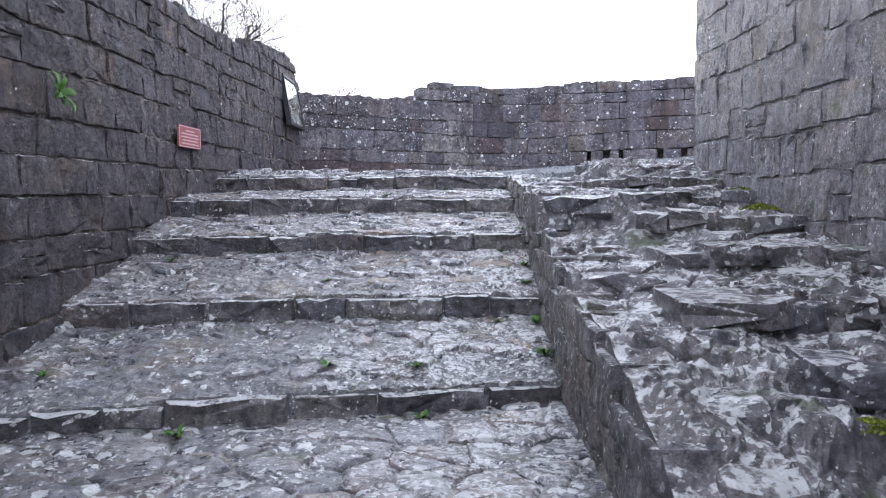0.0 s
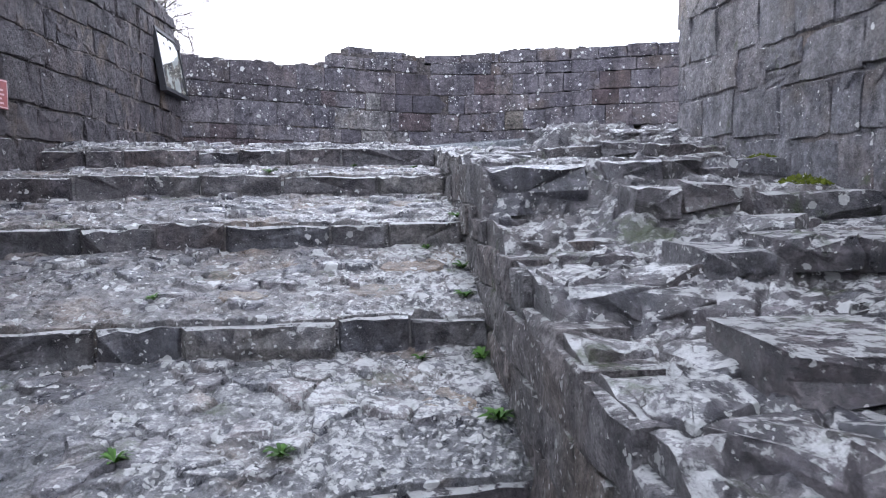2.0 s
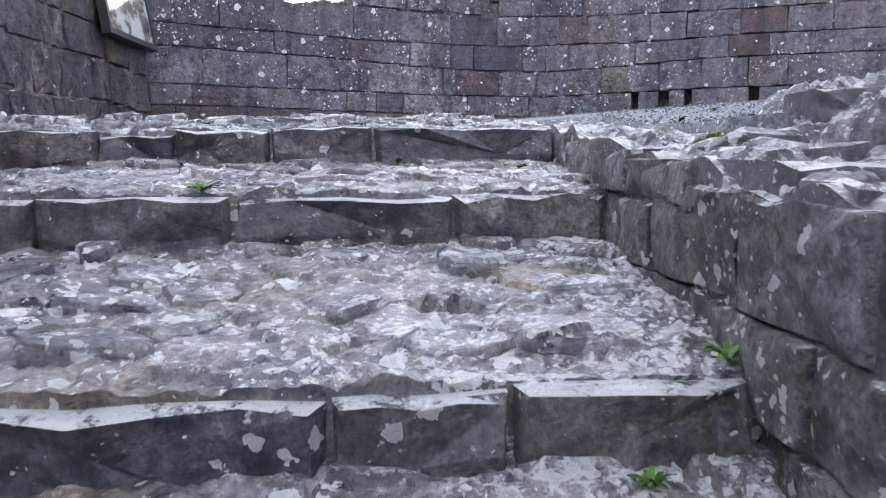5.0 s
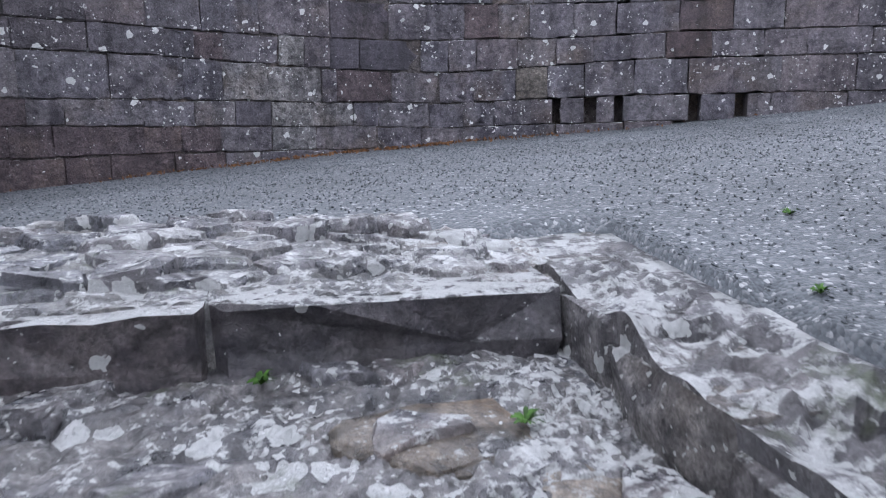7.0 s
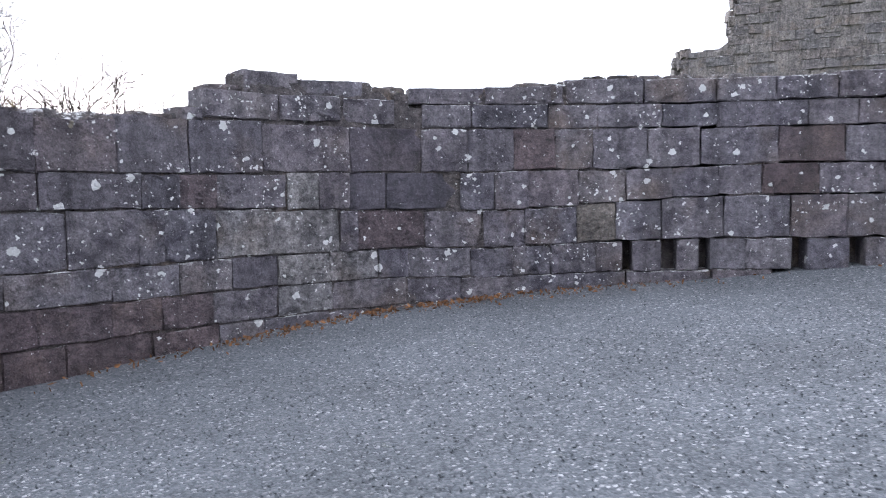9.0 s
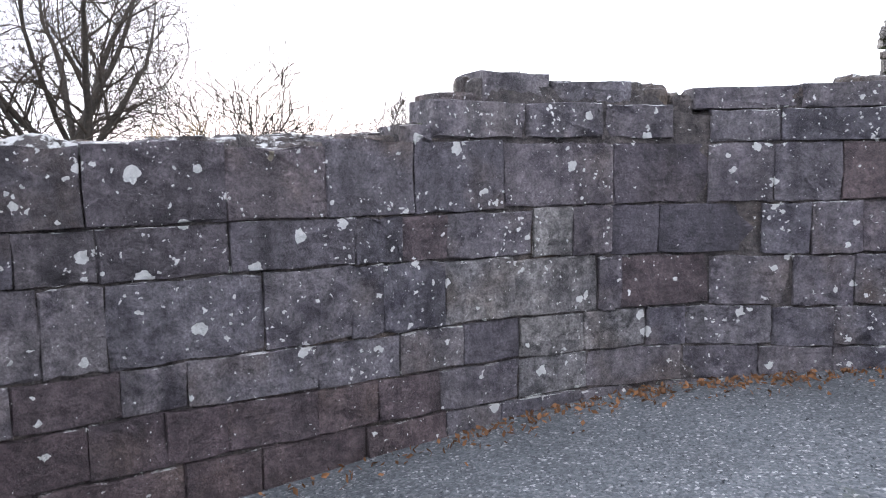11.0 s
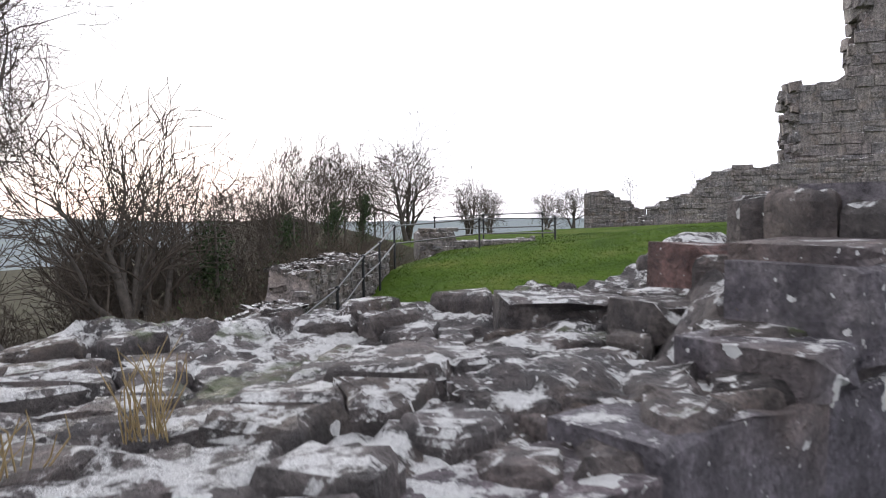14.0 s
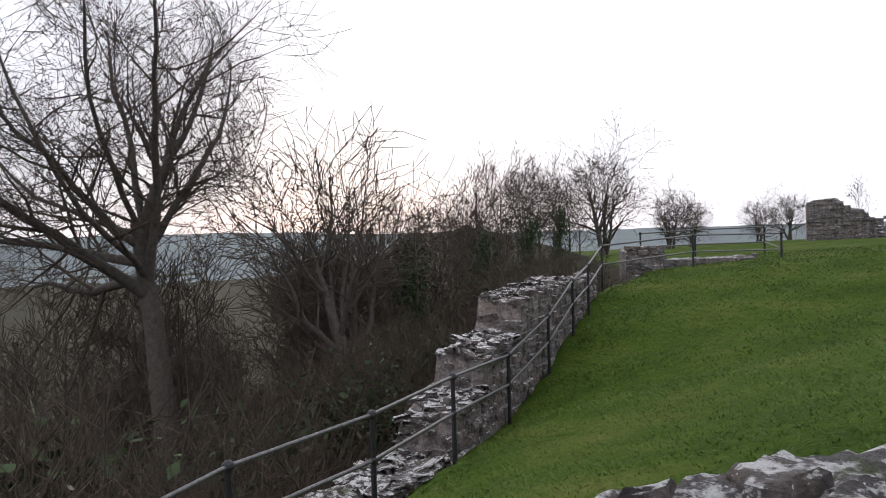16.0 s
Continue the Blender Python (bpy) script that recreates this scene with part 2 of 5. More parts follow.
def earth_material(name, a, b, c, scale=1.5, rough=0.9):
    m, n, l, bsdf = graph(name)
    geo = n.new("ShaderNodeNewGeometry")
    pos = geo.outputs["Position"]
    big, fine = noise_node(n, l, pos, scale, 8, 0.65), noise_node(n, l, pos, scale * 18, 5, 0.7)
    col = ramp(n, l, big, [(0.3, a), (0.5, b), (0.7, c)])
    col = mixed(n, l, 0.6, col, ramp(n, l, fine, [(0.3, 0.55), (0.7, 1.4)]), "MULTIPLY")
    l.new(col, bsdf.inputs["Base Color"])
    bsdf.inputs["Roughness"].default_value, bsdf.inputs["Specular IOR Level"].default_value = rough, 0.05
    bumped(n, l, bsdf, [(fine, 0.8, 0.05 / scale)])
    return m


def plain(name, rgb, rough=0.6, metal=0.0, vary=0.25, scale=30, bump=0.3, islands=0.0):
    m, n, l, bsdf = graph(name)
    geo = n.new("ShaderNodeNewGeometry")
    f = noise_node(n, l, geo.outputs["Position"], scale, 5, 0.65)
    col = mixed(n, l, 1.0, rgb, ramp(n, l, f, [(0.3, 1 - vary), (0.7, 1 + vary)]), "MULTIPLY")
    if islands:
        col = mixed(n, l, 1.0, col, ramp(n, l, geo.outputs["Random Per Island"], [(0.0, (1 - 0.8 * islands,) * 3), (1.0, (1 + islands, 1 + 0.85 * islands, 1 + 0.6 * islands))]), "MULTIPLY")
    l.new(col, bsdf.inputs["Base Color"])
    bsdf.inputs["Roughness"].default_value, bsdf.inputs["Metallic"].default_value = rough, metal
    bsdf.inputs["Specular IOR Level"].default_value = 0.5 if bump else 0.15
    if bump:
        bumped(n, l, bsdf, [(f, bump, 0.004)])
    return m


# ---- building helpers ----
def mesh_of(name, verts, faces, material, smooth=True):
    me = bpy.data.meshes.new(name)
    me.from_pydata([tuple(v) for v in verts], [], [tuple(f) for f in faces])
    me.materials.append(material)
    if smooth:
        me.polygons.foreach_set("use_smooth", [True] * len(me.polygons))
    me.update()
    return me


def part(name, data, material, parent, label=""):
    """Links a mesh or a bmesh as one object under a thing or a part."""
    if isinstance(data, bmesh.types.BMesh):
        me = bpy.data.meshes.new(name)
        data.to_mesh(me)
        data.free()
        me.materials.append(material)
        data = me
    ob = new(name, data)
    ob.parent = parent
    if label:
        ob["label"] = label
    return ob


def thing(name, label, category, at=(0, 0, 0), kind="", group="", data=None):
    ob = tagged(new(name, data), label, category, group, kind)
    ob.location = at
    return ob


def n3(x, y, z=0.0, s=1.0):
    return noise.noise(Vector((x * s, y * s, z * s)))


def smooth01(a, b, x):
    u = min(1.0, max(0.0, (x - a) / (b - a)))
    return u * u * (3 - 2 * u)


def table(x, pts):
    """Straight-line lookup in a short list of (x, value)."""
    if x <= pts[0][0]:
        return pts[0][1]
    for (x0, v0), (x1, v1) in zip(pts, pts[1:]):
        if x <= x1:
            return v0 + (v1 - v0) * (x - x0) / (x1 - x0)
    return pts[-1][1]


def sheet(name, xs, ys, height, material, skirt=0.0, smooth=True):
    """A heightfield over a grid of xs and ys, with sides that go down to skirt where it is given."""
    nx, ny = len(xs), len(ys)
    verts = [(x, y, height(x, y)) for y in ys for x in xs]
    faces = [(j * nx + i, j * nx + i + 1, (j + 1) * nx + i + 1, (j + 1) * nx + i) for j in range(ny - 1) for i in range(nx - 1)]
    if skirt is not None:
        ring = list(range(nx)) + [j * nx + nx - 1 for j in range(1, ny)] + [(ny - 1) * nx + i for i in range(nx - 2, -1, -1)] + [j * nx for j in range(ny - 2, 0, -1)]
        base = len(verts)
        verts += [(verts[k][0], verts[k][1], skirt) for k in ring]
        m = len(ring)
        faces += [(ring[(i + 1) % m], ring[i], base + i, base + (i + 1) % m) for i in range(m)]
    return mesh_of(name, verts, faces, material, smooth)


def block_mesh(seed, material, rough=0.05, round_=0.1, smooth=True):
    """A unit hewn block: front at y = -0.5, with wavering arrises and an uneven worn face."""
    r = random.Random(seed)
    j = lambda a: r.uniform(-a, a)
    rim = [(-1, -1), (-0.5, -1), (0, -1), (0.5, -1), (1, -1), (1, 0), (1, 1), (0.5, 1), (0, 1), (-0.5, 1), (-1, 1), (-1, 0)]
    n = len(rim)
    wear = [(r.uniform(0, 0.035), r.uniform(0, 0.13) * r.random() ** 0.6) for _ in rim]
    verts = [(0.5 * x, 0.5, 0.5 * z) for x, z in rim]
    verts += [(0.5 * x * (1 - a), -0.5 + 2.2 * round_ + j(0.05), 0.5 * z * (1 - b)) for (x, z), (a, b) in zip(rim, wear)]
    for (x, z), (a, b) in zip(rim, wear):
        corner = 1.6 if abs(x) == 1 and abs(z) == 1 else 1.0
        verts.append((0.5 * x * (1 - a - corner * round_ * r.uniform(0.6, 1.4)) + j(0.02), -0.5 + j(rough), 0.5 * z * (1 - b - corner * 1.4 * round_ * r.uniform(0.6, 1.5)) + j(0.02)))
    verts.append((j(0.25), -0.52 + j(rough), j(0.2)))
    faces = []
    for a in (0, n):
        faces += [(a + i, a + (i + 1) % n, a + n + (i + 1) % n, a + n + i) for i in range(n)]
    faces += [(2 * n + i, 2 * n + (i + 1) % n, 3 * n) for i in range(n)]
    return mesh_of("stone_block", verts, faces, material, smooth)


def block_at(mesh, name, parent, x, y, z, length, depth, height, yaw, tip=0.0, flip=1):
    """A block whose front face is centred on (x, y, z); yaw 0 faces -y."""
    ob = new(name, mesh)
    ob.parent = parent
    c, s = math.cos(yaw), math.sin(yaw)
    ob.matrix_local = Matrix.Translation((x - s * depth / 2, y + c * depth / 2, z)) @ Matrix.Rotation(yaw, 4, "Z") @ Matrix.Rotation(tip, 4, "Y") @ Matrix.Diagonal((length * flip, depth, height * 1.0, 1))
    return ob


def cells(x0, x1, y0, y1, size, seed, stretch=1.4):
    """Irregular stone outlines that fill a rectangle: the cells round jittered points."""
    r = random.Random(seed)
    sx, sy = size * stretch, size
    pts = []
    rows = max(1, int((y1 - y0) / sy))
    for k in range(-1, rows + 2):
        cols = max(1, int((x1 - x0) / sx))
        for i in range(-1, cols + 2):
            pts.append((x0 + (i + 0.5 + 0.5 * (k % 2) + r.uniform(-0.42, 0.42)) * (x1 - x0) / cols, y0 + (k + 0.5 + r.uniform(-0.4, 0.4)) * (y1 - y0) / rows))
    out = []
    for i, (px, py) in enumerate(pts):
        poly = [(x0, y0), (x1, y0), (x1, y1), (x0, y1)]
        for q, (qx, qy) in enumerate(pts):
            if q == i or abs(qx - px) > 3 * sx or abs(qy - py) > 3 * sy:
                continue
            mx, my, nx_, ny_ = (px + qx) / 2, (py + qy) / 2, qx - px, qy - py
            cut = []
            for a, b in zip(poly, poly[1:] + poly[:1]):
                da, db = (a[0] - mx) * nx_ + (a[1] - my) * ny_, (b[0] - mx) * nx_ + (b[1] - my) * ny_
                if da <= 0:
                    cut.append(a)
                if da * db < 0:
                    t = da / (da - db)
                    cut.append((a[0] + t * (b[0] - a[0]), a[1] + t * (b[1] - a[1])))
            poly = cut
            if len(poly) < 3:
                break
        if len(poly) >= 3:
            area = abs(sum(a[0] * b[1] - b[0] * a[1] for a, b in zip(poly, poly[1:] + poly[:1]))) / 2
            if area > 0.12 * sx * sy:
                out.append((px, py, poly))
    return out


def stone_mesh(poly, height, material, r, joint=0.02, lift=0.03, tilt=0.06, depth=0.12, bulge=0.012, lean=0.0):
    """A flat, worn stone of the given outline, laid on a surface of the given height."""
    cx, cy = sum(p[0] for p in poly) / len(poly), sum(p[1] for p in poly) / len(poly)
    fine = []
    for a, b in zip(poly, poly[1:] + poly[:1]):
        fine.append(a)
        if math.dist(a, b) > 0.06:
            t, o = r.uniform(0.3, 0.7), min(0.03, 0.16 * math.dist(a, b))
            fine.append((a[0] + (b[0] - a[0]) * t + r.uniform(-o, o), a[1] + (b[1] - a[1]) * t + r.uniform(-o, o)))
    tx, ty, dz = r.uniform(-tilt, tilt), lean + r.uniform(-tilt, tilt), r.uniform(-0.3, 1) * lift
    z = lambda x, y: height(x, y) + dz + tx * (x - cx) + ty * (y - cy)
    n = len(fine)
    rings = []
    for inset, drop in ((joint * 0.4, -depth), (joint * 0.5, -0.3 * lift - 0.01), (joint * 1.3, 0.0), (joint * 3.2, bulge)):
        ring = []
        for x, y in fine:
            d = max(1e-4, math.hypot(x - cx, y - cy))
            k = max(0.25, 1 - inset * r.uniform(0.7, 1.4) / d)
            qx, qy = cx + (x - cx) * k, cy + (y - cy) * k
            ring.append((qx, qy, z(qx, qy) + drop + (r.uniform(-0.2, 0.2) * lift if drop >= 0 else 0)))
        rings.append(ring)
    verts = [v for ring in rings for v in ring] + [(cx, cy, z(cx, cy) + bulge * r.uniform(0, 1.5))]
    faces = [(k * n + i, k * n + (i + 1) % n, (k + 1) * n + (i + 1) % n, (k + 1) * n + i) for k in range(3) for i in range(n)]
    faces += [(3 * n + i, 3 * n + (i + 1) % n, 4 * n) for i in range(n)]
    return mesh_of("stone", verts, faces, material, smooth=False)


# ---- plan ----
def yard_height(x, y):
    return 1.9 + 0.075 * (x - 0.5) - 0.17 * (1 - smooth01(9.8, 12.4, y)) + 0.03 * max(0.0, x - 4) + 0.012 * n3(x, y, 0, 1.3)


# each step: y of its edge at x = 0.9, skew, top of the edge, foot of the riser, y of the next riser
STEPS = [(5.45, 0.19, 0.12, -0.06, 6.8), (6.8, 0.10, 0.60, 0.40, 8.0), (8.0, 0.05, 1.11, 0.92, 9.3), (9.36, 0.11, 1.50, 1.30, 10.55), (10.55, 0.03, 1.79, 1.60, 11.7)]
NEXT_FOOT = [0.40, 0.92, 1.30, 1.60, 1.89]
LEFT, RIGHT = -3.35, 0.9


def edge_y(k, x):
    y, skew = STEPS[k][0], STEPS[k][1]
    return y - skew * (0.9 - x) + 0.03 * n3(x, k * 7.3, 0, 1.7)


def tread_height(k, x, y):
    y0 = edge_y(k, x)
    y1 = edge_y(k + 1, x) if k < 4 else 11.9
    u = min(1.15, max(-0.05, (y - y0) / (y1 - y0)))
    sag = -0.04 * smooth01(-1.0, -3.2, x) if k < 4 else 0.0
    return STEPS[k][2] + (NEXT_FOOT[k] - STEPS[k][2]) * u + sag + 0.025 * n3(x, y, k, 1.6)


# ---- ground outside ----
def fence_x(y):
    return table(y, [(17, -6.2), (22.85, -4.2), (24.5, -3.15), (26.5, -2.3), (29, -1.4), (31.15, -0.47), (33.05, 0.3), (34.55, 0.9), (36.35, 1.58), (39.5, 3.6)])


def fence_z(y):
    return table(y, [(24.5, 1.15), (26.5, 1.13), (29, 0.96), (31.15, 1.32), (33.05, 1.86), (34.55, 2.1), (36.35, 2.5), (39.5, 2.68), (60, 2.85)])


def land(x, y):
    if y < 17.6:
        return -0.4 + 1.2 * smooth01(12, 17.6, y)
    fx = fence_x(y)
    if x >= fx:
        d = x - fx
        slope = 0.34 - 0.25 * smooth01(21, 42, y)
        z = fence_z(y) + slope * 14 * (1 - math.exp(-d / 14)) + 0.1 * n3(x, y, 0, 0.25) - 0.045 * max(0, y - 42)
        return z
    d = fx - x
    near = fence_z(y) - 0.62 * min(d, 14) - 0.35 * max(0, min(d - 14, 60)) - 0.06 * max(0, d - 74) - 0.13 * max(0, min(y, 140) - 46) * smooth01(0, 9, d)
    return max(-46.0, near) + 0.5 * n3(x, y, 3, 0.12) * smooth01(1, 8, d)


def spread(a, b, fine0, fine1, step, growth=1.35):
    out = [fine0]
    while out[-1] < fine1:
        out.append(out[-1] + step)
    s = step
    while out[-1] < b:
        s *= growth
        out.append(out[-1] + s)
    s, lo = step, [fine0]
    while lo[-1] > a:
        s *= growth
        lo.append(lo[-1] - s)
    return lo[:0:-1] + out


GRASS = earth_material("grass_ground", (0.028, 0.055, 0.008), (0.055, 0.094, 0.012), (0.11, 0.125, 0.03), 0.45)
SCRUB = earth_material("woodland_floor", (0.03, 0.027, 0.02), (0.048, 0.045, 0.03), (0.07, 0.072, 0.04), 0.3)


def ground_sheet():
    me = sheet("ground", spread(-4500, 4500, -14, 16, 0.5), spread(-3000, 4800, 16, 46, 0.5), land, SCRUB, None)
    me.materials.append(GRASS)
    for p in me.polygons:
        c = p.center
        if c.y > 17 and c.x > fence_x(c.y) - 0.3 and c.x < 120 and c.y < 160:
            p.material_index = 1
    return thing("ground", "grassy castle bank falling to a dark wooded slope and valley", "ground", kind="structure", data=me)


ground_sheet()


# ---- stair court: paving at the foot, five steps ----
def court_height(x, y):
    return -0.06 - 0.012 * (5 - y) + 0.03 * n3(x, y, 0, 1.4) - 0.03 * smooth01(-1, -3, x)


def grid_range(a, b, step):
    n = max(1, round((b - a) / step))
    return [a + (b - a) * i / n for i in range(n + 1)]


def flakes(x, y, k, size=1.0):
    """Uneven broken bedding: tilted flat chips with sharp edges, and grit."""
    u, v = x * 3.6 / size + 0.4 * n3(x, y, k, 3), y * 6.5 / size + 0.4 * n3(x, y, k + 5, 3)
    d, pts = noise.voronoi(Vector((u, v, k * 3.1)))
    c = pts[0]
    chip = n3(c.x, c.y, 2.2, 5.3) * 0.026 + (u - c.x) * n3(c.x, c.y, 7, 4.1) * 0.03 + (v - c.y) * n3(c.x, c.y, 9, 4.7) * 0.03
    u2, v2 = u * 2.6, v * 2.6
    d2, pts2 = noise.voronoi(Vector((u2, v2, k * 1.7)))
    c2 = pts2[0]
    chip += n3(c2.x, c2.y, 4.4, 3.7) * 0.014 + (v2 - c2.y) * n3(c2.x, c2.y, 6, 2.9) * 0.012 - 0.007 * smooth01(0.1, 0.0, d2[1] - d2[0])
    return chip + 0.014 * n3(x, y, k, 13) + 0.009 * n3(x, y, k, 31) - 0.014 * smooth01(0.12, 0.0, d[1] - d[0])


def court_floor():
    me = sheet("floor", grid_range(-3.5, 3.3, 0.034), grid_range(-2.5, 5.7, 0.03), lambda x, y: court_height(x, y) + flakes(x, y, 1) - 0.005, BED, -0.6, False)
    floor = thing("floor", "worn stone paving at the foot of the steps", "floor", kind="structure", data=me)
    r = random.Random(5)
    for px, py, poly in cells(-3.35, 0.95, 2.2, 5.5, 0.27, 11):
        if py < edge_y(0, px) + 0.1:
            part("paving_stone", stone_mesh(poly, court_height, TREAD, r, lift=0.02, tilt=0.05, depth=0.08), None, floor)


court_floor()
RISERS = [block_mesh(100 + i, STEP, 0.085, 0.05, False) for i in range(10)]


def stone_step(k):
    y0, skew, top, foot, y1 = STEPS[k]
    xs, ys = grid_range(LEFT - 0.1, RIGHT + 0.1, 0.02), grid_range(0.0, 1.0, 0.0135)
    nxt = (lambda x: edge_y(k + 1, x) + 0.3) if k < 4 else (lambda x: 11.75)
    verts, faces, n = [], [], len(xs)
    for v in ys:
        for x in xs:
            ya = edge_y(k, x) + 0.05
            y = ya + (nxt(x) - ya) * v
            verts.append((x, y, tread_height(k, x, y) + 0.004 + flakes(x, y, k)))
    m = len(ys)
    faces = [(j * n + i, j * n + i + 1, (j + 1) * n + i + 1, (j + 1) * n + i) for j in range(m - 1) for i in range(n - 1)]
    base = len(verts)
    verts += [(x, edge_y(k, x) + 0.05, foot - 0.15) for x in xs]
    faces += [(i + 1, i, base + i, base + i + 1) for i in range(n - 1)]
    names = ["lowest", "second", "third", "fourth", "top"]
    step = thing("stone_step", "%s broad stair step of dark weathered stone with lichen-spotted tread" % names[k], "step", group="steps of the broad stair", data=mesh_of("stone_step", verts, faces, BED, False))
    r = random.Random(40 + k)
    x = LEFT
    while x < RIGHT - 0.02:
        length = min(r.uniform(0.36, 0.95), RIGHT - x)
        if RIGHT - x - length < 0.25:
            length = RIGHT - x
        cx = x + length / 2
        yaw = math.atan2(edge_y(k, cx + 0.2) - edge_y(k, cx - 0.2), 0.4)
        sag = tread_height(k, cx, edge_y(k, cx)) - top
        h = top - foot + 0.1
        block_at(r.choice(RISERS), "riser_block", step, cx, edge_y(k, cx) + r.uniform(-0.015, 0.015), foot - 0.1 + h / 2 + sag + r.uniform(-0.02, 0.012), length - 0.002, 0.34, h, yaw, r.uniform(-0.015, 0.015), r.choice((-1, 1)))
        x += length
    for px, py, poly in cells(LEFT, RIGHT, min(edge_y(k, LEFT), y0) + 0.2, y1 + 0.15, 0.125, 60 + k, 2.3):
        inside = [(qx, max(qy, edge_y(k, qx) + 0.2)) for qx, qy in poly]
        lo, hi = edge_y(k, px) + 0.2, (edge_y(k + 1, px) + 0.06 if k < 4 else 11.75 - 0.35 * smooth01(0, 0.9, px) - 0.2 * n3(px, 0, 0, 3))
        if lo < py < hi and r.random() < (0.42 if k < 4 else 0.95):
            part("tread_stone", stone_mesh(inside, lambda a, b: tread_height(k, a, b), TREAD, r, lift=0.03 if k < 4 else 0.05, tilt=0.1, joint=0.008, lean=-0.07), None, step)
    return step


steps = [stone_step(k) for k in range(5)]
# pale tan slabs among the grey bedding
rt = random.Random(14)
for k, x, y, w, d in ((3, 0.44, 10.1, 0.3, 0.2), (3, 0.66, 9.86, 0.17, 0.16), (3, 0.2, 9.75, 0.18, 0.13), (1, 0.5, 7.6, 0.28, 0.17), (1, 0.25, 7.15, 0.24, 0.14), (1, -0.6, 7.0, 0.2, 0.12), (2, 0.55, 8.8, 0.22, 0.15), (0, 0.6, 6.1, 0.2, 0.18)):
    outline = [(x + w * rt.uniform(0.75, 1.1) * math.cos(a * 0.9), y + d * rt.uniform(0.75, 1.1) * math.sin(a * 0.9)) for a in range(7)]
    part("tan_slab", stone_mesh(outline, lambda a, b: tread_height(k, a, b) + 0.004, OCHRE, rt, lift=0.014, tilt=0.05, joint=0.02, bulge=0.004), None, steps[k], "pale tan stone slab")


# ---- ruined right-hand flight: rubble rising in rough layers ----
def rock_height(x, y):
    edge = table(y, [(1.5, 0.1), (2.7, 0.2), (3.3, 0.48), (4.2, 0.72), (5.25, 0.8), (5.35, 0.96), (6.35, 1.0), (6.45, 1.13), (7.2, 1.17), (7.3, 1.52), (8.5, 1.6), (9.6, 1.72), (10.7, 1.82), (12, 1.88)])
    yy = y + 0.12 * n3(x, y, 5, 1.6)
    z = 0.18
    for y0, z0 in ((3.25, 0.42), (3.75, 0.66), (4.55, 0.93), (5.5, 1.14), (6.45, 1.37), (7.4, 1.56), (8.35, 1.74), (9.0, 1.88), (9.4, 1.97)):
        z += (z0 - z) * smooth01(y0 - 0.05, y0 + 0.06, yy)
    w = smooth01(1.45, 2.0, x + 0.25 * n3(x, y, 9, 1.1))
    z = edge * (1 - w) + z * w
    z += 0.06 * n3(x, y, 0, 2.3) + 0.04 * n3(x, y, 0, 6) + 2.2 * flakes(x, y, 8, 1.5) * smooth01(0.9, 1.12, x)
    over = max(smooth01(10.6, 11.2, y), smooth01(9.1, 9.6, y - 0.55 * smooth01(1.4, 1.8, x)) * smooth01(1.2, 1.36, x + 0.1 * n3(x, y, 0, 3)))
    return z * (1 - over) + (yard_height(x, y) - 0.05) * over


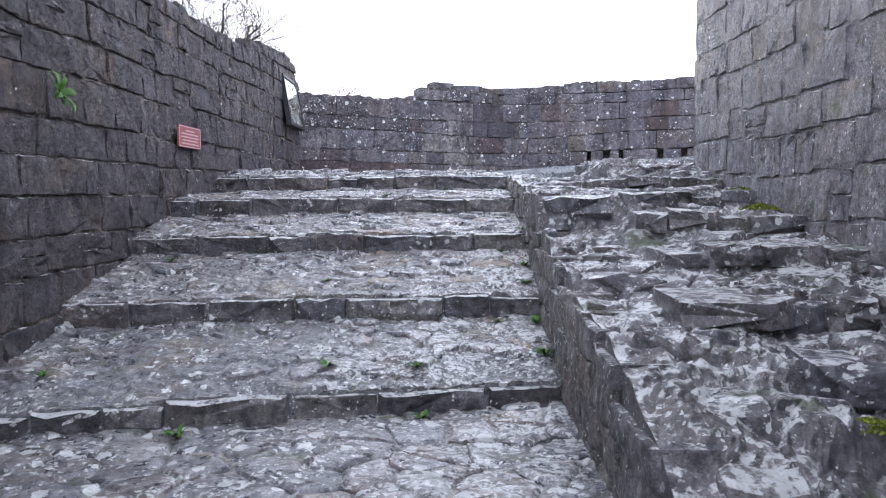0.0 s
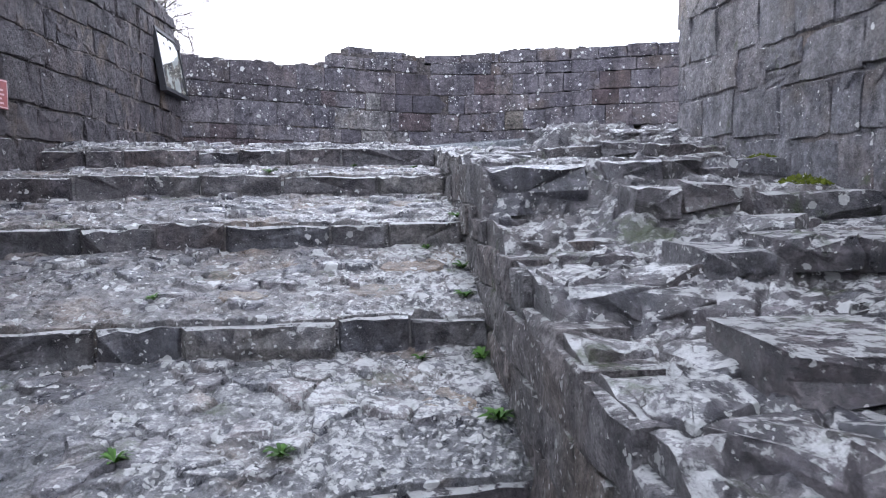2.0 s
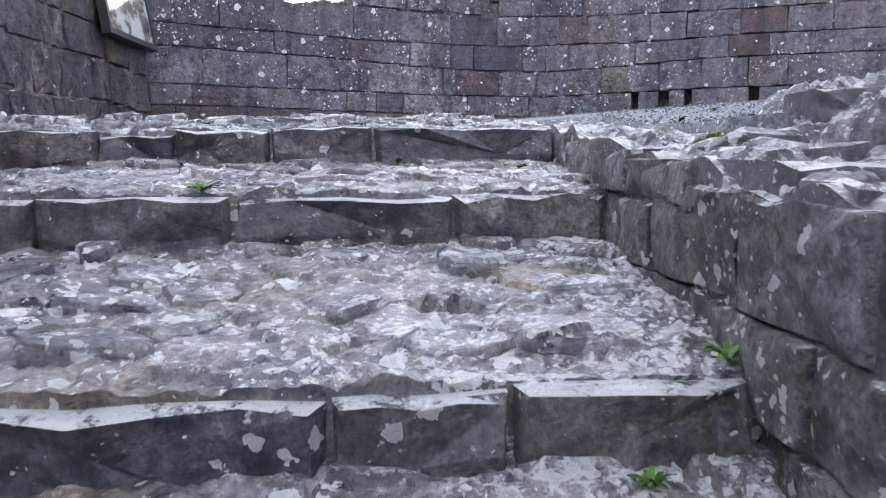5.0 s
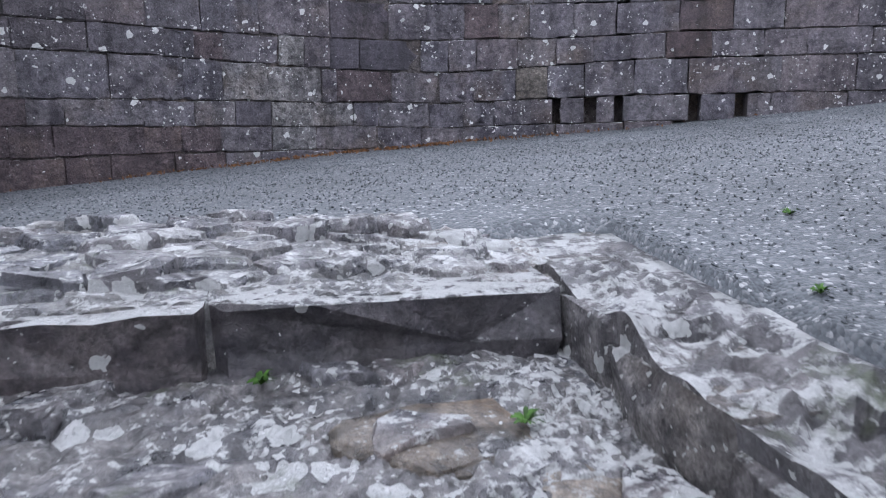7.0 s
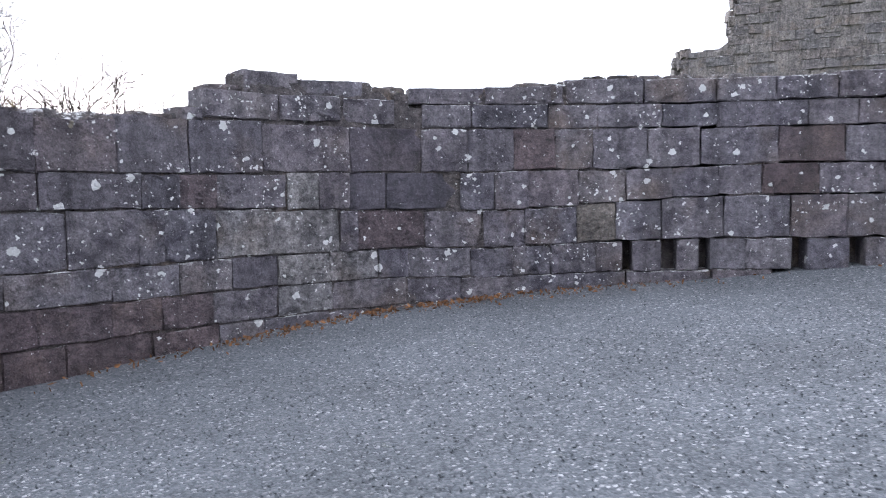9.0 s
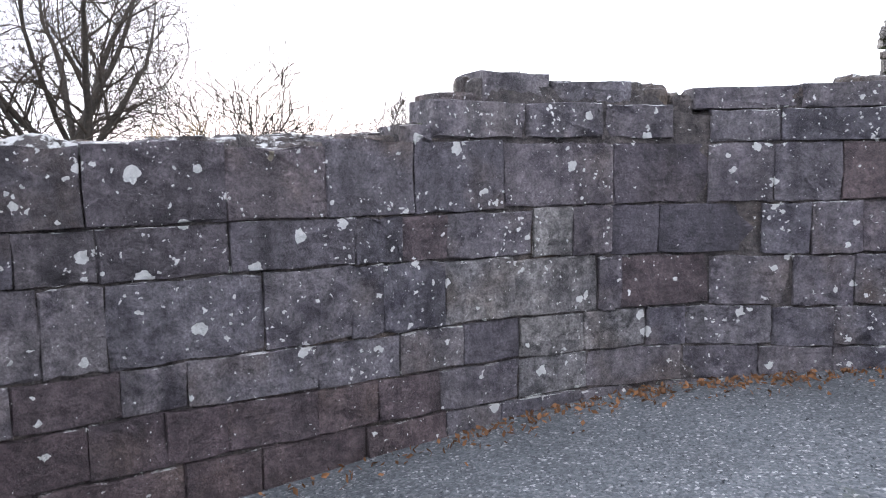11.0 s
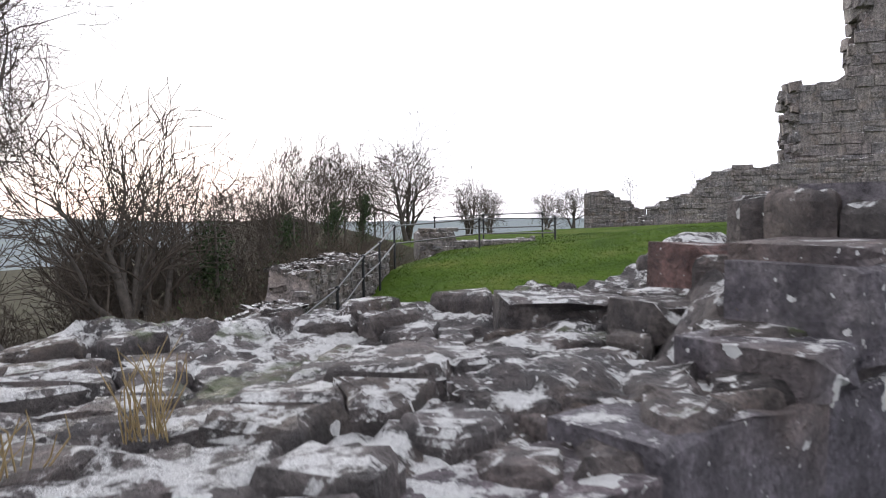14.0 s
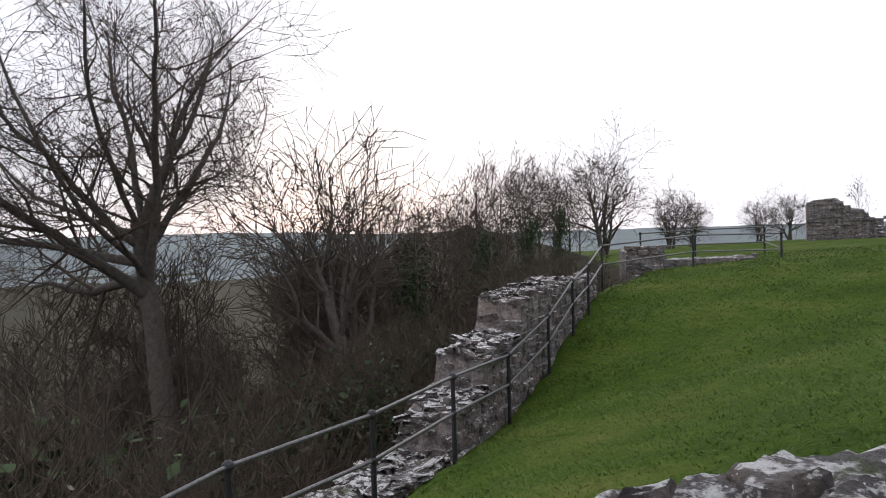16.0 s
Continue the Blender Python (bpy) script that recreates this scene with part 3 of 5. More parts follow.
def rubble_flight():
    me = sheet("rubble_flight", grid_range(0.93, 3.3, 0.03), grid_range(1.5, 11.3, 0.03), rock_height, ROCK, -0.5, False)
    mass = thing("rubble_flight", "ruined flight of dark rubble steps crusted with white lichen", "ruined steps", data=me)
    r = random.Random(9)
    for px, py, poly in cells(0.95, 3.12, 2.6, 9.3, 0.25, 21, 1.5):
        if r.random() < 0.8:
            zs = [rock_height(qx, qy) for qx, qy in poly]
            if max(zs) - min(zs) < 0.16:
                zc = rock_height(px, py)
                part("rubble_stone", stone_mesh(poly, lambda a, b: 0.6 * zc + 0.4 * rock_height(a, b), ROCK, r, lift=0.045, tilt=0.12, joint=0.018, depth=0.2), None, mass)
    faces = [block_mesh(200 + i, ROCK, 0.14, 0.09, False) for i in range(12)]
    flat = [block_mesh(220 + i, FACE, 0.05, 0.03, False) for i in range(10)]
    # coursed face towards the stair
    for row in range(9):
        y, z0 = 2.4 + r.uniform(0, 0.3), -0.25 + 0.25 * row
        while y < 10.95:
            length = min(r.uniform(0.3, 0.75), 11.0 - y)
            c = y + length / 2
            top = min(rock_height(0.95, c + u * length) for u in (-0.45, -0.2, 0, 0.2, 0.45)) + 0.012
            k = max([i for i in range(5) if edge_y(i, 0.9) < c] or [-1])
            floor_z = tread_height(k, 0.9, c) if k >= 0 else court_height(0.9, c)
            lo, hi = z0 + 0.04 * n3(c, z0, 0, 0.8), min(z0 + 0.25 + 0.04 * n3(c, z0 + 0.25, 0, 0.8), top)
            if top - hi < 0.09:
                hi = top
            if hi - lo > 0.07 and hi > floor_z - 0.05:
                block_at(r.choice(flat), "facing_block", mass, 0.893 + 0.004 * (c - 5) + r.uniform(-0.012, 0.006), c, (lo + hi) / 2, length + 0.004, 0.3, hi - lo, -math.pi / 2, r.uniform(-0.012, 0.012), r.choice((-1, 1)))
            y += length
    # blocks that front each layer of the flight
    for y0, z0, h in ((3.75, 0.66, 0.24), (4.55, 0.93, 0.27), (5.5, 1.14, 0.2), (6.45, 1.37, 0.22), (7.4, 1.56, 0.19), (8.35, 1.74, 0.18), (9.2, 1.9, 0.16)):
        x = 1.75 + r.uniform(-0.3, 0.2)
        while x < 3.05:
            length = r.uniform(0.2, 0.55)
            block_at(r.choice(faces), "layer_block", mass, x + length / 2, y0 - 0.07 + r.uniform(-0.05, 0.05), z0 - h / 2 + r.uniform(-0.05, 0.035), length + 0.01, 0.36, h * r.uniform(0.8, 1.05), r.uniform(-0.16, 0.16), r.uniform(-0.07, 0.07), r.choice((-1, 1)))
            x += length
    # large squared blocks that stand out of the side parapet
    for x, y, z, w, h in ((1.3, 7.2, 1.34, 0.72, 0.36), (1.4, 6.36, 0.93, 0.85, 0.36), (1.3, 5.28, 0.8, 0.7, 0.3), (1.75, 4.35, 0.8, 0.75, 0.2), (1.2, 8.0, 1.5, 0.5, 0.25)):
        block_at(r.choice(faces), "large_block", mass, x, y, z, w, 0.55, h, r.uniform(-0.05, 0.05), r.uniform(-0.03, 0.03))
    return mass


rubble_flight()


# ---- gravel yard ----
def yard():
    me = sheet("gravel_yard", grid_range(-4.4, 14, 0.12), grid_range(9.3, 18.4, 0.12), lambda x, y: yard_height(x, y) - 0.9 * (1 - smooth01(10.9, 11.3, y)) * (1 - smooth01(1.2, 1.36, x + 0.1 * n3(x, y, 0, 3))), GRAVEL, -0.4)
    return thing("gravel_yard", "grey crushed-stone surface of the castle yard", "gravel", kind="structure", data=me)


yard()


# ---- walls ----
def along(line, s):
    """Place, direction at a length s along a line of corners."""
    for a, b in zip(line, line[1:]):
        d = math.dist(a, b)
        if s <= d or b == line[-1]:
            u = s / d
            return a[0] + (b[0] - a[0]) * u, a[1] + (b[1] - a[1]) * u, math.atan2(b[1] - a[1], b[0] - a[0])
        s -= d


def length_of(line):
    return sum(math.dist(a, b) for a, b in zip(line, line[1:]))


def smooth_line(line, rounds=2):
    for _ in range(rounds):
        out = [line[0]]
        for a, b in zip(line, line[1:]):
            out += [(a[0] * 0.75 + b[0] * 0.25, a[1] * 0.75 + b[1] * 0.25), (a[0] * 0.25 + b[0] * 0.75, a[1] * 0.25 + b[1] * 0.75)]
        line = out + [line[-1]]
    return line


def wall_core(line, thick, top, foot, deep=(), material=None, fine=0.12, recess=0.03):
    """The mortared core behind the facing blocks; its top follows top(s, across)."""
    n_s, n_c = max(2, int(length_of(line) / fine)), max(4, int(thick / fine))
    total = length_of(line)
    verts, faces = [], []
    for i in range(n_s + 1):
        s = total * i / n_s
        x, y, a = along(line, s)
        nx_, ny_ = -math.sin(a), math.cos(a)
        setback = 0.24 if any(g0 - 0.15 < s < g1 + 0.15 for g0, g1 in deep) else recess
        verts.append((x + nx_ * setback, y + ny_ * setback, foot))
        for j in range(n_c + 1):
            c = setback + (thick - setback) * j / n_c
            px, py = x + nx_ * c, y + ny_ * c
            verts.append((px, py, top(s, c) - 0.05 + (0.03 * n3(px, py, 0, 5) if fine > 0.1 else 0.02 + 1.5 * flakes(px, py * 0.8, 3, 1.9) + 0.04 * n3(px, py, 4, 2.6)) - 0.06 * smooth01(0.12, 0.0, c - setback)))
        verts.append((x + nx_ * thick, y + ny_ * thick, foot - 1.5))
    w = n_c + 3
    for i in range(n_s):
        for j in range(w - 1):
            faces.append((i * w + j, (i + 1) * w + j, (i + 1) * w + j + 1, i * w + j + 1))
    faces.append(tuple(range(w)))
    faces.append(tuple(n_s * w + j for j in range(w - 1, -1, -1)))
    return mesh_of("wall", verts, faces, material or MORTAR, False)


def face_blocks(parent, line, courses, top, foot, meshes, seed, lengths=(0.38, 0.8), s0=0.0, s1=None, proud=0.006, bend=0.03):
    """Coursed blocks on the front of a wall. courses: heights of the bed joints."""
    r = random.Random(seed)
    total = s1 or length_of(line)
    todo = []
    for z0, z1 in zip(courses, courses[1:]):
        s = s0 - r.uniform(0, 0.4)
        while s < total:
            length = r.uniform(*lengths) * (0.8 + 0.5 * (z1 - z0))
            a, b = max(s, s0), min(s + length, total)
            s += length
            if b - a > 0.09:
                todo.append((a, b, z0, z1))
    for a, b, z0, z1 in todo:
        mid = (a + b) / 2
        x, y, ang = along(line, mid)
        t, f = top(mid, 0.0), foot(mid)
        lo, hi = z0 + bend * n3(mid, z0, 0, 0.6), z1 + bend * n3(mid, z1, 0, 0.6)
        if lo > t - 0.1 or hi < f + 0.02:
            continue
        hi = min(hi, t + r.uniform(-0.03, 0.05))
        if r.random() < 0.05 and hi - lo > 0.3:
            cut = lo + (hi - lo) * r.uniform(0.4, 0.6)
            spans = [(lo, cut), (cut, hi)]
        else:
            spans = [(lo, hi)]
        for p, q in spans:
            back = r.uniform(-proud, proud)
            block_at(r.choice(meshes), "stone_block", parent, x - math.sin(ang) * back, y + math.cos(ang) * back, (p + q) / 2, b - a + 0.006, 0.24, q - p - 0.002, ang, r.uniform(-0.006, 0.006), r.choice((-1, 1)))


BACK = smooth_line([(-3.6, 15.4), (-2.9, 15.75), (-1.9, 16.27), (-1.27, 16.54), (-0.52, 16.92), (0.13, 17.2), (1.25, 17.5), (2.58, 17.24), (3.41, 17.0), (4.66, 16.43), (5.7, 16.0), (7.5, 15.2), (13, 12.4)], 2)


def back_top(s, c):
    x = along(BACK, s)[0] - 1.1 * smooth01(0.35, 1.1, c)
    z = table(x, [(-3.6, 3.74), (-2.6, 3.68), (-2.3, 3.68), (-0.68, 3.72), (-0.5, 3.86), (-0.2, 3.9), (-0.14, 4.09), (0.24, 4.13), (0.34, 4.05), (0.85, 4.04), (1.26, 3.95), (1.8, 4.0), (3.3, 4.13), (4.8, 4.1), (6.6, 4.1), (9, 4.2), (13, 4.4)])
    return z + 0.06 * n3(s, c, 2, 2.2) + 0.02 * smooth01(0.3, 1.0, c) + 0.02 * smooth01(1.0, 1.35, c) * smooth01(1.9, 2.9, s)


BLOCKS = [block_mesh(300 + i, WALL, 0.05, 0.022, False) for i in range(14)]
SIDES = [block_mesh(330 + i, SIDE, 0.09, 0.035, False) for i in range(14)]
ENDS = [block_mesh(360 + i, END, 0.06, 0.03, False) for i in range(14)]


def reach(x):
    """Length along the back wall at which it comes to x."""
    s = 0.0
    while along(BACK, s)[0] < x:
        s += 0.02
    return s


HOLES = [(7.37, 7.46), (7.73, 7.88), (8.08, 8.18), (8.92, 9.05), (9.42, 9.56)]
# bed joints of the courses at three lengths along the wall, and where each course's upright joints stand
BED_AT = (2.2, 6.1, 8.4)
BEDS = [(1.6, 1.6, 1.75), (1.99, 1.97, 2.1), (2.28, 2.22, 2.26), (2.53, 2.5, 2.57), (2.99, 2.85, 2.97), (3.26, 3.22, 3.26), (3.7, 3.65, 3.61), (3.92, 3.86, 3.84), (4.15, 4.1, 4.08), (4.4, 4.4, 4.4)]
JOINTS = {
    1: [0.3, 0.9, 1.42, 1.79, 2.11, 2.62, 3.0, 3.43, 4.01, 4.53, 5.26, 5.8, 6.3, 6.9, 7.4],
    2: [0.6, 1.1, 1.59, 1.91, 2.63, 3.16, 3.6, 4.02, 4.51, 4.99, 5.28, 5.89, 6.3, 6.67, 7.11, 7.36, 7.73, 8.08, 8.5, 8.92, 9.42, 9.8],
    3: [0.5, 1.25, 1.54, 2.34, 2.85, 3.05, 3.48, 3.98, 4.62, 4.79, 5.45, 6.02, 6.42, 6.93, 7.3, 7.73, 8.3, 8.9, 9.39, 9.9],
    4: [0.4, 1.16, 1.52, 2.17, 2.89, 3.19, 3.5, 4.13, 4.42, 4.72, 5.07, 5.8, 6.13, 6.46, 6.95, 7.4, 7.83, 8.25, 8.64, 9.14, 9.7],
    5: [0.5, 0.95, 1.48, 2.17, 2.72, 3.28, 3.92, 4.43, 4.73, 5.43, 5.88, 6.32, 6.72, 7.08, 7.6, 8.08, 8.78, 9.36, 9.9],
}
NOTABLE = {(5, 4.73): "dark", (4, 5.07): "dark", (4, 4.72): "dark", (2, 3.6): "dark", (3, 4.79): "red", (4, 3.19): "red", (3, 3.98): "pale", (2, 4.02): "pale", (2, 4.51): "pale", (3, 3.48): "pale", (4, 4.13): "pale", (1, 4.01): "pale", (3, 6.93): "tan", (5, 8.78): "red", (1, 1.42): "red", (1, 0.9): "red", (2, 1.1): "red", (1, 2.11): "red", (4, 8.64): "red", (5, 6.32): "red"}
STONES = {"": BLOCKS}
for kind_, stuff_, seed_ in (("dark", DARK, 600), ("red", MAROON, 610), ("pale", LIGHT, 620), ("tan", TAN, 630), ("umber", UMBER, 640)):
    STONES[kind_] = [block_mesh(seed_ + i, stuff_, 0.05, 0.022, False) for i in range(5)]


def bed(k, s):
    return table(s, list(zip(BED_AT, BEDS[k])))


def coursed_face(parent, worn):
    r = random.Random(7)
    for k in range(len(BEDS) - 1):
        cuts = list(JOINTS.get(k, [0.2]))
        while cuts[-1] < 14.2:
            cuts.append(cuts[-1] + r.uniform(0.38, 0.85))
        for a, b in zip([cuts[0] - 0.5] + cuts, cuts):
            a = max(a, 0.0)
            pieces = [(a, b)]
            for g0, g1 in HOLES if k == 2 else ():
                pieces = [w for u, v in pieces for w in ((u, min(v, g0)), (max(u, g1), v)) if w[1] - w[0] > 0.05]
            for u, v in pieces:
                mid = (u + v) / 2
                x, y, ang = along(BACK, mid)
                t = back_top(mid, 0.0)
                lo, hi = bed(k, mid) + 0.02 * n3(mid, k, 0, 0.9), bed(k + 1, mid) + 0.02 * n3(mid, k + 1, 0, 0.9)
                if lo > t - 0.1 or hi < yard_height(x, y) + 0.02 or (k > 5 and -0.75 < x < 1.12):
                    continue
                hi = min(hi, t + r.uniform(-0.03, 0.05))
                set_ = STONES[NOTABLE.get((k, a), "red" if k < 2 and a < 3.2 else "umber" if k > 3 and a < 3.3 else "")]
                slope = math.atan2(bed(k, mid + 0.2) - bed(k, mid - 0.2), 0.4) * 0.5
                back = r.uniform(-0.006, 0.012)
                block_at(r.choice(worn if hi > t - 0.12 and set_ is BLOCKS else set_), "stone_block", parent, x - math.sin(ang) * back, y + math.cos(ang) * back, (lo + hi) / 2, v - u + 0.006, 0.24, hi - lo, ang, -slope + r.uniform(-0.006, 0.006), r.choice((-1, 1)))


def wall_back():
    wall = thing("wall_back", "thick curtain wall of dark coursed sandstone blocks with white lichen spots", "wall", kind="structure", data=wall_core(BACK, 1.75, back_top, 1.2, HOLES, CAP, 0.035))
    worn = [block_mesh(380 + i, WALL, 0.045, 0.045, False) for i in range(8)]
    coursed_face(wall, worn)
    r = random.Random(77)
    for u, v, z0, z1 in ((-0.74, -0.55, 3.67, 3.78), (-0.56, 0.06, 3.69, 3.93), (0.07, 0.63, 3.69, 3.93), (0.64, 1.14, 3.68, 3.92), (-0.5, -0.25, 3.92, 3.98), (-0.22, 0.26, 3.92, 4.12), (0.28, 0.86, 3.92, 4.07)):
        x, y, ang = along(BACK, (reach(u) + reach(v)) / 2)
        back = 0.03 if z0 > 3.8 else 0.0
        block_at(r.choice(worn), "cap_stone", wall, x - math.sin(ang) * back, y + math.cos(ang) * back, (z0 + z1) / 2, reach(v) - reach(u) + 0.01, 0.3, z1 - z0, ang, r.uniform(-0.03, 0.03), r.choice((-1, 1)))
    # loose stones bedded along the top
    for px, py, poly in cells(0.1, 8.6, 0.03, 1.72, 0.13, 31, 2.1):
        s = px
        if r.random() < 0.5:
            continue
        x, y, ang = along(BACK, s)
        shape = [((qx - px), (qy - py)) for qx, qy in poly]
        ca, sa = math.cos(ang), math.sin(ang)
        world_poly = [(x - sa * py + ca * u - sa * v, y + ca * py + sa * u + ca * v) for u, v in shape]
        h = back_top(s, py) - 0.03
        part("top_stone", stone_mesh(world_poly, lambda a, b: h, CAP, r, lift=0.03, tilt=0.09, joint=0.01, depth=0.16), None, wall)
    return wall


wall_back()

LEFT_LINE = [(-2.95, 15.35), (-3.0, 13.5), (-3.25, 9.5), (-3.32, 6.0), (-3.3, 2.0), (-3.3, -3.0)]


def left_top(s, c):
    y = along(LEFT_LINE, s)[1]
    z = table(y, [(-3, 5.2), (3, 4.5), (6, 4.1), (9, 3.9), (10.4, 3.85), (11.6, 3.9), (13.0, 4.05), (14.3, 4.25), (14.8, 4.15), (15.0, 3.95), (15.4, 3.75)])
    return z + 0.12 * n3(s, c, 8, 1.3)


def wall_left():
    wall = thing("wall_left", "tall side wall of dark squared rubble blocks beside the steps", "wall", kind="structure", data=wall_core(LEFT_LINE[::-1], 1.6, lambda s, c: left_top(length_of(LEFT_LINE) - s, c), -0.5, recess=0.025))
    line = LEFT_LINE[::-1]
    total = length_of(line)
    face_blocks(wall, line, [-0.3, 0.1, 0.42, 0.8, 1.12, 1.5, 1.86, 2.2, 2.62, 2.95, 3.3, 3.62, 3.92, 4.2, 4.5, 4.8, 5.2], lambda s, c: left_top(total - s, c), lambda s: -0.3, SIDES, 17, (0.26, 0.66), 3.5, total, 0.015, 0.1)
    return wall


wall_left()


RIGHT_LINE = [(3.12, 9.3), (3.1, -3.0)]


def right_top(s, c):
    return 4.25 + 0.16 * s + 0.15 * n3(s, c, 12, 1.2)


def wall_right():
    wall = thing("wall_right", "tall broken end of a rough dark stone wall stained with moss", "wall", kind="structure", data=wall_core(RIGHT_LINE, 1.7, right_top, -0.5, material=END, recess=0.012))
    face_blocks(wall, RIGHT_LINE, [0.2, 0.6, 0.98, 1.3, 1.72, 2.1, 2.42, 2.86, 3.2, 3.6, 3.95, 4.3, 4.7, 5.1], right_top, lambda s: 0.3, ENDS, 27, (0.3, 0.75), 0.0, 8.5, 0.008, 0.1)
    face_blocks(wall, [(4.8, 9.32), (3.13, 9.32)], [1.7, 2.1, 2.42, 2.86, 3.2, 3.6, 3.95, 4.3], lambda s, c: right_top(0, c), lambda s: 1.8, ENDS, 28, (0.35, 0.7), 0.0, 1.67, 0.03, 0.03)
    return wall


wall_right()


# ---- trees ----
BARK = plain("bark", (0.07, 0.06, 0.05), 0.85, 0, 0.45, 6, 0.8)
TWIG = plain("twig_bark", (0.078, 0.064, 0.052), 0.85, 0, 0.3, 4, 0.0)
BRUSH = plain("brush_twig", (0.066, 0.055, 0.044), 0.9, 0, 0.4, 2, 0.0, islands=0.5)
IVY = plain("ivy_leaf", (0.032, 0.052, 0.022), 0.5, 0, 0.4, 3, 0.0, islands=0.5)


class Wood:
    """Collects tapered tubes into one mesh."""

    def __init__(self):
        self.verts, self.faces = [], []

    def tube(self, pts, sides):
        base = len(self.verts)
        side = None
        for i, (p, r) in enumerate(pts):
            d = ((pts[i + 1][0] if i + 1 < len(pts) else p) - (pts[i - 1][0] if i else p)).normalized()
            if side is None:
                side = d.orthogonal().normalized()
            side = (side - d * side.dot(d)).normalized()
            other = d.cross(side)
            for k in range(sides):
                a = 2 * math.pi * k / sides
                self.verts.append(p + side * (r * math.cos(a)) + other * (r * math.sin(a)))
        for i in range(len(pts) - 1):
            for k in range(sides):
                a, b = base + i * sides + k, base + i * sides + (k + 1) % sides
                self.faces.append((a, b, b + sides, a + sides))

    def mesh(self, name, material):
        return mesh_of(name, self.verts, self.faces, material)


def branch(r, woods, p, d, length, radius, level, spec):
    """One limb and all that grows from it. spec, each by level: children, where they begin, angles, length ratios; then lift and crookedness."""
    kids, begin, angles, ratios, lift, crook, fine = spec
    n = (8, 8, 6, 4, 3, 2)[min(level, 5)]
    pts, dirs = [(p.copy(), radius)], [d.copy()]
    thin = (0.6 if radius > 0.4 else 0.93) if level == 0 else 0.8
    for i in range(n):
        w = crook * (0.3 if level == 0 else 0.9 + 0.12 * level)
        d = (d + Vector((r.gauss(0, w), r.gauss(0, w), r.gauss(0, w) + (lift if level else 0)))).normalized()
        p = p + d * (length / n)
        pts.append((p.copy(), max(fine, radius * (1 - thin * (i + 1) / n))))
        dirs.append(d.copy())
    woods[min(level, 2)].tube(pts, (9, 6, 4, 3, 3, 3)[min(level, 5)])
    if level >= len(kids):
        return
    m = kids[level]
    for k in range(m):
        u = begin[level] + (1 - begin[level]) * (k + r.random()) / m
        i = min(n - 1, int(u * n))
        f = u * n - i
        q = pts[i][0].lerp(pts[i + 1][0], f)
        rr = pts[i][1] * (1 - f) + pts[i + 1][1] * f
        axis = dirs[i].orthogonal()
        axis.rotate(Matrix.Rotation(k * 2.4 + r.uniform(-0.5, 0.5), 3, dirs[i]))
        turn = angles[0][0] + (angles[0][1] - angles[0][0]) * (k * 0.618 % 1) if level == 0 else r.uniform(*angles[level])
        nd = (dirs[i] * math.cos(turn) + axis * math.sin(turn)).normalized()
        branch(r, woods, q, nd, length * r.uniform(*ratios[level]) * (1.08 - 0.25 * u), rr * (r.uniform(0.45, 0.75) if level == 0 else r.uniform(0.42, 0.62)), level + 1, spec)


def tree(name, label, seed, height, radius, spec, lean=(0, 0, 1), stems=1, bark=None, twig=None):
    r = random.Random(seed)
    t = thing(name, label, "tree")
    crown = Wood()
    for s in range(stems):
        trunk = Wood()
        d = Vector(lean) + Vector((r.gauss(0, 0.16), r.gauss(0, 0.16), 0)) * (stems > 1)
        start = Vector((r.gauss(0, 0.3), r.gauss(0, 0.3), 0)) * (stems > 1)
        branch(r, [trunk, trunk, crown], start, d.normalized(), height * r.uniform(0.85, 1.1), radius, 0, spec)
        part("trunk", trunk.mesh("trunk", bark or BARK), None, t)
    part("crown", crown.mesh("crown", twig or TWIG), None, t, "bare twigs without leaves")
    return t


def leaf_cloud(r, count, place, size):
    """Many small separate leaves, as folded diamonds."""
    verts, faces = [], []
    for _ in range(count):
        c = place()
        a, b = Vector((r.gauss(0, 1), r.gauss(0, 1), r.gauss(0, 1))).normalized(), Vector((r.gauss(0, 1), r.gauss(0, 1), r.gauss(0, 1))).normalized()
        s = size * r.uniform(0.6, 1.4)
        base = len(verts)
        verts += [c - a * s, c + b * s * 0.6, c + a * s, c - b * s * 0.6]
        faces += [(base, base + 1, base + 2), (base, base + 2, base + 3)]
    return verts, faces


def stand(ob, x, y, size=1.0, turn=0.0, sink=0.3):
    ob.matrix_basis = pose(x, y, land(x, y) - sink, 0, 0, turn) @ Matrix.Diagonal((size, size, size, 1))
    return ob


def stand_copy(ob, x, y, size, turn, sink=0.3):
    c = copy_thing(ob, Matrix.Identity(4))
    return stand(c, x, y, size, turn, sink)


A5 = ((0.3, 1.05), (0.4, 1.0), (0.4, 1.0), (0.4, 1.1), (0.4, 1.1))
BIG = ((13, 10, 9, 7), (0.74, 0.14, 0.15, 0.12), ((0.12, 1.35), (0.45, 1.05), (0.4, 0.95), (0.35, 0.9)), ((0.85, 1.15), (0.28, 0.55), (0.38, 0.65), (0.45, 0.75)), 0.03, 0.12, 0.0095)
MID = ((8, 8, 8), (0.3, 0.2, 0.15), A5, ((0.6, 0.9), (0.4, 0.68), (0.45, 0.75)), 0.05, 0.11, 0.011)
ROUND = ((9, 7, 6), (0.25, 0.2, 0.2), ((0.3, 1.0), (0.4, 1.0), (0.4, 1.0)), ((0.5, 0.8), (0.4, 0.68), (0.45, 0.75)), 0.03, 0.12, 0.013)
